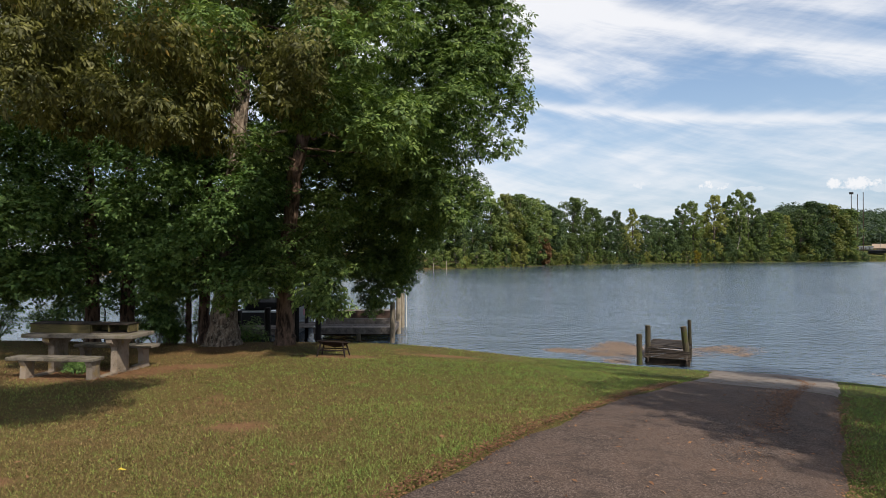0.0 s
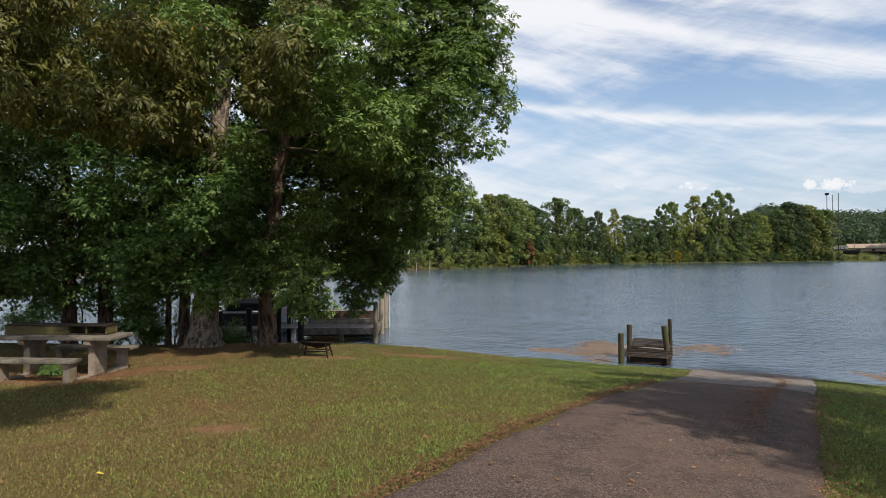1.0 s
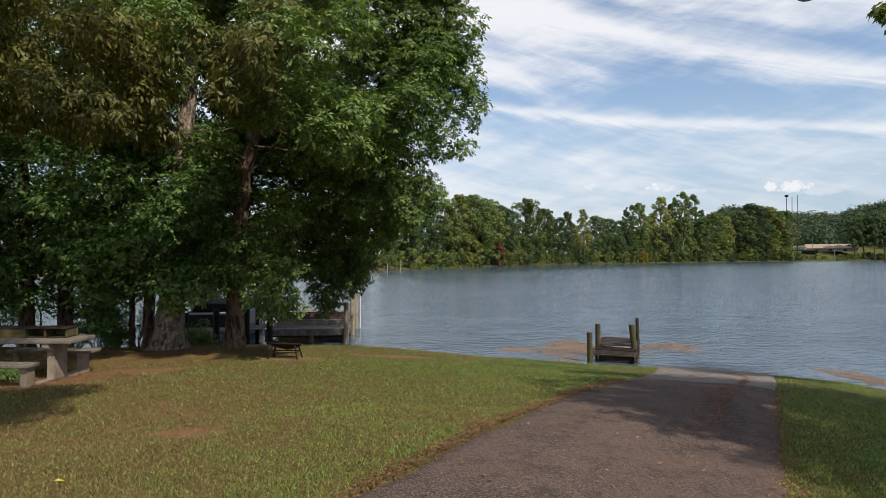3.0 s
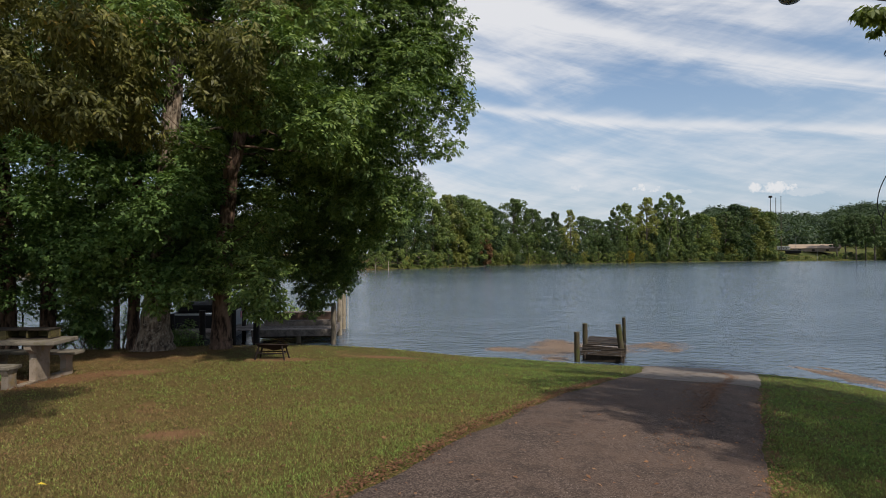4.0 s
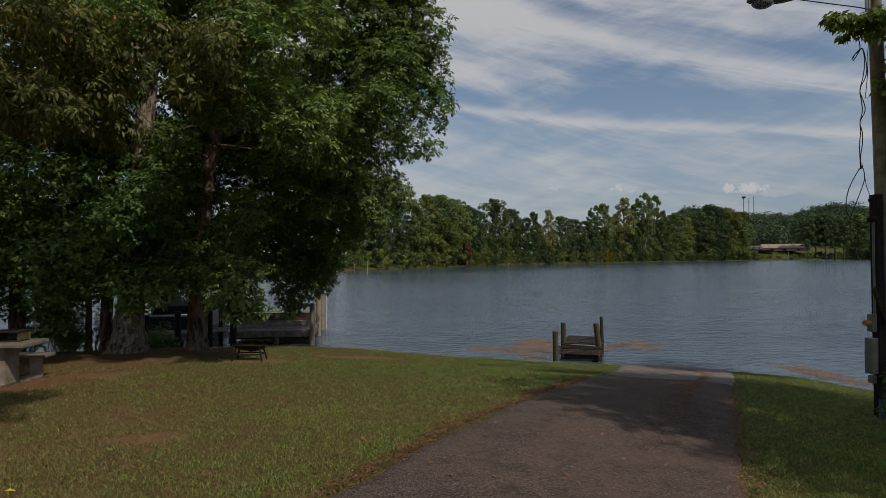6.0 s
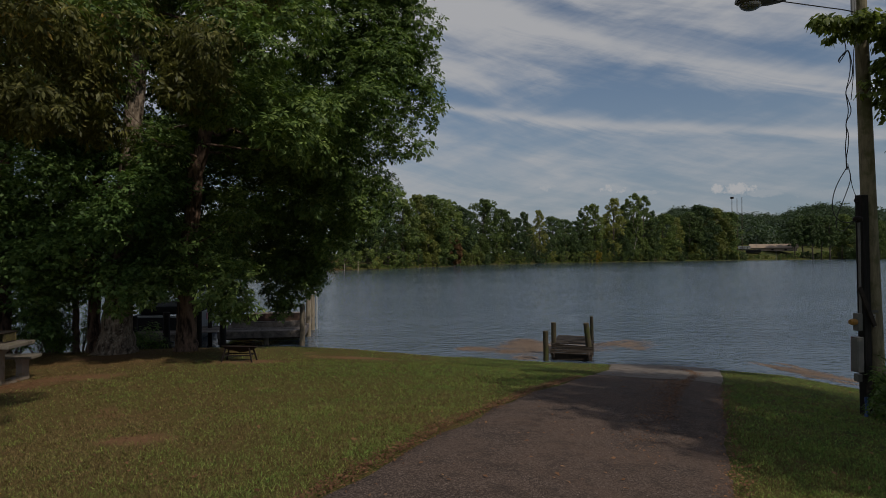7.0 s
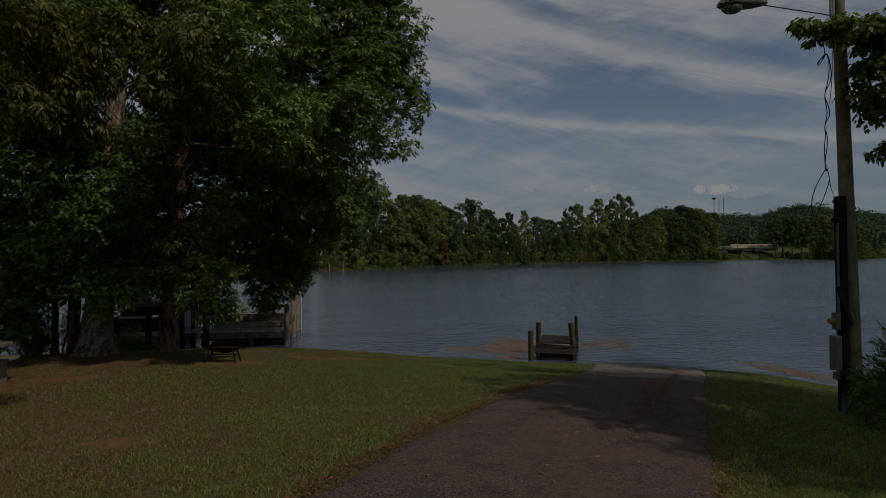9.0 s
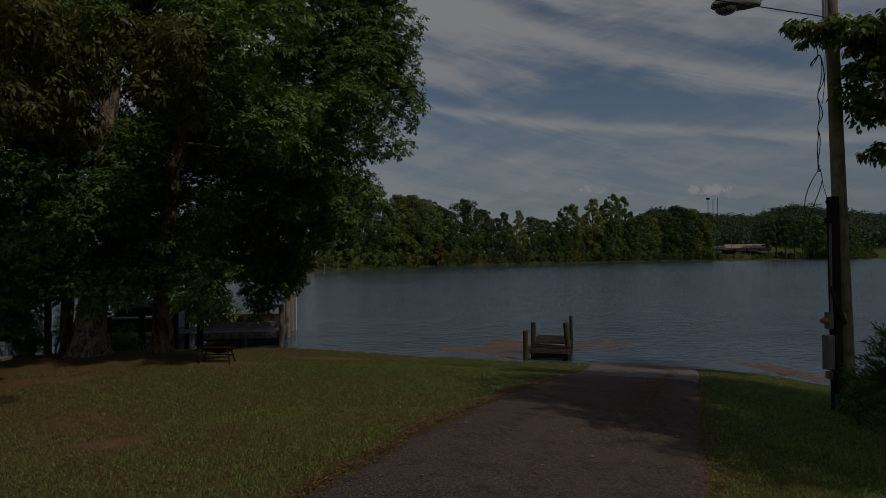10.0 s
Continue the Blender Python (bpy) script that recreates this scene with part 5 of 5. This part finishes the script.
# ---- utility pole, lamp, meter post ----
PX, PY = 9.75, 9.47
PZ = ground_at(PX, PY)


def utility_pole():
    t = thing("utility_pole", "tall weathered greenish wooden utility pole", "utility pole", pose(PX, PY, PZ))
    pts = [(-0.0545 * k + 0.02, 0, -0.4 + k * 1.35) for k in range(9)]
    part("pole", tube(pts, [0.150 - 0.0070 * k for k in range(9)], 20), M_POLE, t, smooth=True)
    part("sign_plate", box((0.15, 0.012, 0.05), (-0.178, -0.104, 1.95), (0, 0, -45.8)), M_BOX, t, "small grey metal plate")
    strip_plate = part("tag_strip", box((0.045, 0.012, 0.24), (-0.172, -0.104, 1.78), (0, 0, -45.8)), M_WHITE, t, "narrow pale number strip")
    for z in (1.86, 1.81, 1.76, 1.71):
        part("tag_mark", box((0.025, 0.006, 0.02), (-0.1785, -0.1104, z), (0, 0, -45.8)), M_CABLE, strip_plate)
    for x in (-0.47, -0.52):
        part("conduit", tube([(x, -0.05, 7.45), (x - 0.02, -0.05, 9.5)], [0.026, 0.026], 8), M_STEEL, t, "grey metal conduit")
    part("lamp_arm", tube([(-0.3, 0, 8.9), (-1.0, -0.05, 8.3), (-2.05, -0.12, 7.62)], [0.03, 0.03, 0.03], 10), M_STEEL, t, "steel lamp arm")
    part("stub_bolt", tube([(-0.28, -0.05, 5.75), (-0.18, -0.05, 5.78)], [0.03, 0.02], 8), M_IRON, t)
    return t


utility_pole()


def street_lamp():
    """A drop-lens area light hung on the pole's arm."""
    t = thing("street_lamp", "grey street lamp head with a clear drop lens", "street lamp", pose(7.22, 9.33, 8.20, 0, -8, 6))
    bm = bmesh.new()
    rows = []
    for k, (x, w, h) in enumerate(((-0.42, 0.04, 0.03), (-0.40, 0.12, 0.08), (-0.30, 0.17, 0.13), (-0.12, 0.19, 0.17), (0.08, 0.18, 0.18), (0.30, 0.15, 0.15), (0.50, 0.09, 0.09), (0.60, 0.05, 0.05))):
        rows.append([bm.verts.new((x, w * math.cos(a * math.pi / 8), 0.02 + h * math.sin(a * math.pi / 8) * (1.0 if a < 9 else 0.5))) for a in range(16)])
    for a, b in zip(rows, rows[1:]):
        for k in range(16):
            bm.faces.new((a[k], a[(k + 1) % 16], b[(k + 1) % 16], b[k]))
    bm.faces.new(rows[0])
    bm.faces.new(rows[-1])
    part("housing", bm, M_BOX, t, "dark grey metal housing", smooth=True)
    bm = bmesh.new()
    bmesh.ops.create_uvsphere(bm, u_segments=20, v_segments=12, radius=1, matrix=pose(-0.17, 0, -0.03) @ Matrix.Diagonal((0.215, 0.15, 0.125, 1)))
    part("lens", bm, M_LENS, t, "clear glass lens", smooth=True)


m, n = material("ribbed_lens")
finish(n, (0.52, 0.54, 0.55), 0.14, n.noise(position(n), 40.0, 2.0), 0.4, 0.006, Transmission_Weight=0.75)
M_LENS = m
street_lamp()


def meter_post():
    x, y = 9.36, 9.41
    t = thing("meter_post", "dark creosoted post carrying grey electrical boxes", "electric meter", pose(x, y, ground_at(x, y)))
    part("post", box((0.15, 0.15, 4.45), (0.06, 0, 1.83), (0, -1.0, 0), 0.012), M_BLACKPOST, t)
    part("conduit", tube([(-0.11, -0.09, 1.8), (-0.13, -0.09, 3.55)], [0.021, 0.021], 10), M_BOX, t, "grey conduit riser")
    bm = bmesh.new()
    bmesh.ops.create_uvsphere(bm, u_segments=14, v_segments=8, radius=0.085, matrix=pose(-0.15, -0.09, 3.60) @ Matrix.Diagonal((1.2, 0.7, 0.75, 1)))
    part("weather_head", bm, M_IRON, t, "rounded metal weather head", smooth=True)
    breaker = part("breaker_box", box((0.13, 0.15, 0.64), (-0.165, -0.08, 1.13), bevel=0.012), M_BOX, t, "grey metal breaker box")
    part("box_door", box((0.012, 0.13, 0.58), (-0.235, -0.08, 1.13), bevel=0.004), M_BOX, breaker)
    part("box_edge", box((0.010, 0.02, 0.64), (-0.232, -0.012, 1.13), bevel=0.003), M_REDEDGE, breaker, "dull red edge")
    meter = part("meter_box", box((0.10, 0.12, 0.32), (-0.14, -0.06, 1.72), bevel=0.012), M_BOX, t, "small grey box")
    part("amber_cap", tube([(-0.18, -0.06, 1.72), (-0.27, -0.06, 1.72), (-0.30, -0.06, 1.72)], [0.058, 0.058, 0.042], 14), M_ORANGE, meter, "amber socket cap")
    part("outlet_box", box((0.09, 0.10, 0.14), (-0.14, -0.06, 0.70), bevel=0.01), M_BOX, t)
    part("brace", box((0.08, 0.035, 0.78), (-0.0, -0.12, 2.0), (0, -24, 0)), M_DARKPLANK, t, "loose weathered brace board")
    part("ground_pipe", tube([(-0.02, -0.10, 0.35), (-0.03, -0.13, 0.15), (-0.10, -0.18, 0.02), (-0.22, -0.22, -0.06)], [0.028] * 4, 8), M_BLUE, t, "bent blue conduit")
    part("wire_hook", tube([(-0.092 + 0.042 * math.cos(a * math.pi / 6), 0, 3.95 + 0.034 * math.sin(a * math.pi / 6)) for a in range(13)], [0.010] * 13, 6), M_IRON, t)


meter_post()


def hung(name, label, points, r):
    c = bpy.data.curves.new(name, "CURVE")
    c.dimensions, c.bevel_depth, c.bevel_resolution = "3D", r, 2
    s = c.splines.new("NURBS")
    s.points.add(len(points) - 1)
    for p, q in zip(s.points, points):
        p.co = (*q, 1)
    s.use_endpoint_u, s.order_u = True, 3
    c.materials.append(M_CABLE)
    return tagged(new(name, c), label, "cable", "cables on the pole")


# the service drop that passes the lamp, and the tangle that hangs beside the pole
hung("cable", "black overhead cable passing the lamp head", [(3.0, 9.1, 8.45), (6.19, 9.1, 8.20), (7.15, 9.1, 8.15), (8.31, 9.15, 8.11), (9.07, 9.2, 8.1), (9.40, 9.35, 8.1)], 0.010)
drop = [(9.3, 7.95), (8.90, 7.81), (8.94, 7.6), (8.98, 7.44), (8.95, 7.35), (8.83, 7.28), (8.80, 7.17), (8.88, 7.33), (9.03, 7.45), (9.07, 7.19), (9.04, 6.92), (8.95, 6.65), (8.99, 6.49), (9.02, 6.28),
        (8.95, 6.07), (8.98, 5.91), (8.94, 5.68), (8.96, 5.38), (8.96, 5.23)]
hung("cable", "tangled black cable hanging beside the pole", [(x, 9.3, z) for x, z in drop], 0.0078)
hung("cable", "tangled black cable hanging beside the pole", [(x + 0.05 * math.sin(k * 2.1), 9.27, z) for k, (x, z) in enumerate(drop[6:])], 0.0078)
hung("cable", "looped black cable hanging to the weather head", [(x, 9.3, z) for x, z in ((8.96, 5.26), (8.81, 5.06), (8.67, 4.75), (8.66, 4.45), (8.81, 4.29), (9.0, 4.26), (9.15, 4.31))], 0.0078)
hung("cable", "looped black cable hanging to the weather head", [(x, 9.28, z) for x, z in ((8.98, 5.28), (9.05, 5.12), (8.98, 4.91), (8.86, 4.64), (8.71, 4.33), (8.73, 4.14), (8.88, 4.10), (9.0, 4.23), (9.15, 4.31))], 0.0072)
hung("cable", "thin slack wire hanging beside the pole", [(x, 9.26, z) for x, z in ((9.22, 7.9), (9.08, 7.5), (9.10, 7.0), (9.03, 6.5))], 0.006)
hung("cable", "thin slack wire down to the post hook", [(x, 9.28, z) for x, z in ((8.97, 5.35), (9.03, 5.1), (9.06, 4.9), (9.16, 4.70))], 0.005)

# ---- far shore ----
def far_tree_model(name, height, width, shape, seed, mat, bark=M_BARK_FAR):
    """One tree at the origin; copies of it stand along the far bank."""
    rng = np.random.default_rng(seed)
    t = thing(name, "", "tree")
    bm = bmesh.new()
    lean = rng.normal() * 0.02 * height
    tube([(0, 0, -0.5), (lean * 0.3, 0, height * 0.3), (lean, 0, height * 0.65), (lean * 1.2, 0, height * 0.82)], [height * 0.016, height * 0.012, height * 0.007, 0.04], 7, bm)
    boughs = []
    for k in range(shape["n"]):
        q = ((k + rng.random()) / shape["n"]) ** shape["bias"]
        z = height * (shape["low"] + (1 - shape["low"]) * q)
        full = 0.72 + 0.28 * q / 0.36 if q < 0.36 else math.sqrt(max(0.0, 1 - ((q - 0.36) / 0.66) ** shape["top"]))
        reach = width * full * 0.92 * rng.random() ** 0.5
        a = rng.random() * 2 * math.pi
        r = width * (0.10 + 0.18 * rng.random() ** 1.3) * (1.0 - 0.30 * q)
        boughs.append((lean * z / height + reach * math.cos(a), reach * math.sin(a), min(z, height - r * 0.8), r, r * (0.75 + 0.45 * rng.random())))
        if k % 7 == 0:
            tube(bend((lean * 0.6, 0, z * 0.7), boughs[-1][:3], 3), [0.12, 0.09, 0.06, 0.03], 5, bm, 0, False)
    part("trunk", bm, bark, t, smooth=True)
    v, f = clumps(boughs, shape["flecks"], shape["leaf"], rng)
    fast_mesh("crown", v, f, mat, t)
    return t


BROAD = dict(n=120, low=0.03, bias=0.92, top=2.0, flecks=84, leaf=0.50)
TALL = dict(n=110, low=0.04, bias=0.97, top=1.5, flecks=72, leaf=0.48)
GROVE = dict(n=80, low=0.34, bias=0.8, top=2.2, flecks=84, leaf=0.54)
BUSH = dict(n=24, low=0.02, bias=1.0, top=2.0, flecks=56, leaf=0.30)
MODELS = {}
for key, (height, width, shape, mats) in {"broad": (20, 7.0, BROAD, (0, 1, 2)), "tall": (24, 5.0, TALL, (0, 1, 2)), "bush": (4.5, 2.8, BUSH, (0, 2, 1)), "grove": (22, 5.6, GROVE, (1, 0))}.items():
    for j in mats:
        MODELS[key, j] = (far_tree_model("tree" if key != "bush" else "shrub", height, width, shape, 50 + j + len(MODELS) * 7, M_FAR[j]), height)
MODELS["broad", 3] = (far_tree_model("tree", 9, 3.4, BROAD | dict(flecks=160, leaf=0.5), 91, M_FAR[3]), 9)
MODELS["bush", 4] = (far_tree_model("shrub", 4.5, 2.6, BUSH, 92, M_FAR[4]), 4.5)
used = set()
TONE = {0: "mid-green", 1: "dark green", 2: "yellow-green", 3: "rust-brown", 4: "golden"}
FORM = {"broad": "broad leafy tree on the far lake bank", "tall": "tall ragged tree on the far lake bank", "bush": "low leafy shrub at the far waterline", "grove": "tall tree with bare lower trunk beyond the lake"}


def stand(key, tone, x, y, height, rng):
    model, h = MODELS[key, tone]
    s = height / h
    m = Matrix.LocRotScale((x, y, ground_at(x, y) - 0.1), Euler((0, 0, rng.random() * 6.28)), (s * (0.9 + 0.25 * rng.random()), s * (0.9 + 0.25 * rng.random()), s))
    if (key, tone) in used:
        ob = copy_thing(model, m)
    else:
        ob = model
        used.add((key, tone))
    ob.matrix_basis = m
    tagged(ob, TONE[tone] + " " + FORM[key], "shrub" if key == "bush" else "tree", "far bank trees")
    return ob


rng = np.random.default_rng(77)
fs = np.array(FAR_SHORE[2:13], float)
seg = np.hypot(*np.diff(fs, axis=0).T)
cum = np.concatenate([[0], np.cumsum(seg)])


def bank(s, inland):
    """A place s metres along the far waterline, and so far inland."""
    p = np.array([np.interp(s, cum, fs[:, 0]), np.interp(s, cum, fs[:, 1])])
    q = np.array([np.interp(s + 1, cum, fs[:, 0]), np.interp(s + 1, cum, fs[:, 1])])
    d = q - p
    d /= np.hypot(*d) + 1e-9
    return p + np.array([-d[1], d[0]]) * inland


def skyline(bearing):
    """How tall the woods stand by bearing (degrees to the right of north)."""
    return np.interp(bearing, [-40, -5, 4, 7, 11, 13.5, 17, 20, 22.4, 23.5, 29, 31.5, 36.5, 40, 47, 60], [18, 18, 17, 19, 19, 20, 18, 17, 17, 23, 26, 22, 25, 25, 22, 20])


# bearing, distance, height, form and leaf tone of the trees that make the skyline
LEFT_BANK = [(3.5, 160, 17.2, "broad", 1), (5.3, 166, 18.1, "broad", 0), (6.6, 173, 19.8, "broad", 2), (8.0, 180, 20.8, "broad", 0), (9.3, 188, 20.3, "broad", 0), (10.6, 197, 18.9, "broad", 1), (11.6, 205, 17.9, "tall", 1),
             (13.2, 217, 22.7, "broad", 0), (15.0, 227, 19.9, "broad", 0), (16.3, 235, 16.9, "broad", 1), (17.2, 240, 19.5, "tall", 0), (18.6, 249, 20.8, "tall", 2), (19.9, 256, 18.5, "broad", 1), (21.0, 262, 17.6, "broad", 1), (22.1, 268, 17.1, "broad", 1)]
RIGHT_BANK = [(22.9, 273, 24.0, "tall", 0), (23.8, 279, 25.4, "tall", 0), (25.5, 290, 28.8, "tall", 2), (26.4, 298, 26.1, "tall", 0), (27.3, 305, 32.1, "tall", 0), (28.2, 313, 31.5, "tall", 0), (28.9, 319, 24.5, "tall", 1),
              (29.9, 329, 23.3, "broad", 0), (31.0, 341, 22.1, "tall", 2), (32.1, 353, 25.7, "broad", 0), (33.1, 363, 30.0, "broad", 1), (34.4, 378, 29.1, "broad", 2), (35.2, 387, 27.3, "broad", 0),
              (40.3, 432, 25.0, "grove", 1), (40.9, 440, 27.5, "grove", 1), (41.6, 438, 29.0, "grove", 1), (42.2, 452, 27.0, "grove", 0), (42.8, 446, 28.5, "grove", 1), (43.6, 470, 29.8, "grove", 0), (44.6, 470, 28.0, "broad", 1), (45.9, 480, 27.0, "broad", 0)]
for b, dist, h, form, tone in LEFT_BANK + RIGHT_BANK:
    stand(form, tone, dist * math.sin(radians(b)), dist * math.cos(radians(b)), h * 1.02, rng)
# the lower trees between and behind them
for inland, step, low in ((3.0, 8.5, 0.55), (17.0, 12.0, 0.85)):
    s = rng.random() * 4
    while s < cum[-1]:
        x, y = bank(s, inland + rng.normal() * 1.5)
        b = math.degrees(math.atan2(x, y))
        s += step * (0.7 + 0.6 * rng.random())
        if 35.5 < b < 43.0 or b > 54 or (b < -8 and inland > 10) or b < -32:
            continue
        h = skyline(b) * low * (0.75 + 0.3 * rng.random())
        stand("tall" if rng.random() < 0.3 else "broad", int(rng.choice([0, 0, 1, 1, 2, 2])), x, y, h, rng)
s = 0.0
while s < cum[-1]:
    x, y = bank(s, 0.1 + rng.random() * 1.2)
    b = math.degrees(math.atan2(x, y))
    s += 2.6 + 2.4 * rng.random()
    if b < -14 or b > 54:
        continue
    stand("bush", int(rng.choice([0, 0, 1, 2])), x, y, (1.2 if 36.7 < b < 40.0 else 3.0) + 2.5 * rng.random(), rng)
for b, dist, h in ((24.0, 271, 5.5),):
    stand("bush", 4, dist * math.sin(radians(b)), dist * math.cos(radians(b)), h, rng)
stand("broad", 3, *bank(187, 4), 11, rng)
stand("broad", 3, 188 * math.sin(radians(10.2)), 188 * math.cos(radians(10.2)), 9, rng)
pale = far_tree_model("tree", 21, 3.2, TALL | dict(n=34, low=0.5), 95, M_FAR[0], M_BIRCH)
pale.matrix_basis = pose(299 * math.sin(radians(27.2)), 299 * math.cos(radians(27.2)), 1.0, 0, 12, 0)
tagged(pale, "leaning pale-trunked tree at the far waterline", "tree", "far bank trees")
for b, h, mat, label in ((0.95, 2.6, M_BRICK, "white mooring post at the far waterline"), (-0.35, 2.0, M_BRICK, "pale wooden post at the far waterline"), (-1.3, 1.8, M_BRICK, "pale wooden post at the far waterline")):
    x, y = 138 * math.sin(radians(b)), 138 * math.cos(radians(b))
    post = thing("mooring_post", label, "post", pose(x, y, -0.5), "posts at the far waterline")
    part("shaft", tube([(0, 0, -1.0), (0, 0, h)], [0.075, 0.07], 10), mat, post)
    part("cap", tube([(0, 0, h), (0, 0, h + 0.08)], [0.09, 0.06], 10), mat, post)

# wooded hills beyond
rng = np.random.default_rng(90)
n = 1700
a = np.radians(24 + 32 * rng.random(n))
r = 400 + 760 * rng.random(n) ** 0.8
hx, hy = r * np.sin(a), r * np.cos(a)
keep = (shore_distance(hx, hy, FAR_SHORE, True) > 115) & ~((np.degrees(a) > 36) & (np.degrees(a) < 40.3) & (r < 520))
hx, hy = hx[keep], hy[keep]
hz = ground_height(hx, hy)
size = (5 + 4 * rng.random(len(hx))) * np.interp(np.hypot(hx, hy), [400, 1200], [0.9, 1.8])
boughs = np.stack([hx, hy, hz + 4 + 10 * rng.random(len(hx)), size, size * 0.95], 1)
woods = fast_mesh("far_woods", *clumps(boughs, 150, 2.5, rng), M_HILL)
tagged(woods, "hazy green wooded hills beyond the lake", "woods", kind="stuff")


def floodlight_mast(x, y, h, lamp):
    t = thing("floodlight_mast", "tall dark mast rising over far trees", "mast", pose(x, y, ground_at(x, y)), "masts beyond the lake")
    part("mast", tube([(0, 0, -1), (0, 0, h)], [0.24, 0.18], 8), M_BROWNPLANK, t)
    if lamp:
        part("lamp_ring", tube([(0, 0, h - 0.6), (0, 0, h + 0.6)], [1.1, 1.1], 12), M_BLACKPOST, t)


for b, d, top, lamp in ((35.6, 430, 37.2, True), (36.0, 430, 36.5, False), (36.38, 430, 37.5, False)):
    x, y = d * math.sin(radians(b)), d * math.cos(radians(b))
    floodlight_mast(x, y, top + 3.7 - ground_at(x, y), lamp)


def low_building(b, d, size, label, wall, roof, pitch):
    """A long low building that faces the lake, with a shallow gabled roof."""
    x, y = d * math.sin(radians(b)), d * math.cos(radians(b))
    t = thing("low_building", label, "building", pose(x, y, ground_at(x, y) - 0.4, 0, 0, -b))
    sx, sy, sz = size
    front = part("wall", box((sx, sy, sz), (0, 0, sz / 2), bevel=0.05), wall, t)
    bm = bmesh.new()
    ends = []
    for u in (-0.53, 0.53):
        ends.append([bm.verts.new((sx * u, sy * v, sz + z)) for v, z in ((-0.58, -0.1), (0, pitch), (0.58, -0.1), (0.58, -0.35), (-0.58, -0.35))])
    for k in range(5):
        bm.faces.new((ends[0][k], ends[0][(k + 1) % 5], ends[1][(k + 1) % 5], ends[1][k]))
    bm.faces.new(ends[0])
    bm.faces.new(list(reversed(ends[1])))
    part("roof", bm, roof, t)
    for k in range(3):
        part("opening", box((sx * 0.06, 0.3, sz * 0.45), (sx * (-0.30 + 0.28 * k), -sy / 2 - 0.1, sz * 0.40), bevel=0.02), M_SHADOW, front, "dark opening")


low_building(38.75, 452, (27, 16, 2.2), "long tan-roofed low building beyond a field", M_BRICK, M_TANROOF, 2.6)
low_building(37.25, 428, (8.5, 5, 1.7), "low dark shed in a far field", M_SHADOW, M_SHADOW, 0.3)
low_building(36.55, 440, (7, 4, 1.8), "small white trailer in a far field", M_WHITE, M_ROOF, 0.2)
for b, d, h in ((37.45, 440, 9.0), (38.95, 412, 9.5)):
    x, y = d * math.sin(radians(b)), d * math.cos(radians(b))
    pole = thing("light_pole", "slim grey light pole in the far field", "light pole", pose(x, y, ground_at(x, y) - 0.3), "poles in the far field")
    part("shaft", tube([(0, 0, 0), (0, 0, h)], [0.14, 0.10], 8), M_STEEL, pole)
    part("lamp_head", box((0.9, 0.3, 0.18), (0.35, 0, h)), M_STEEL, pole)
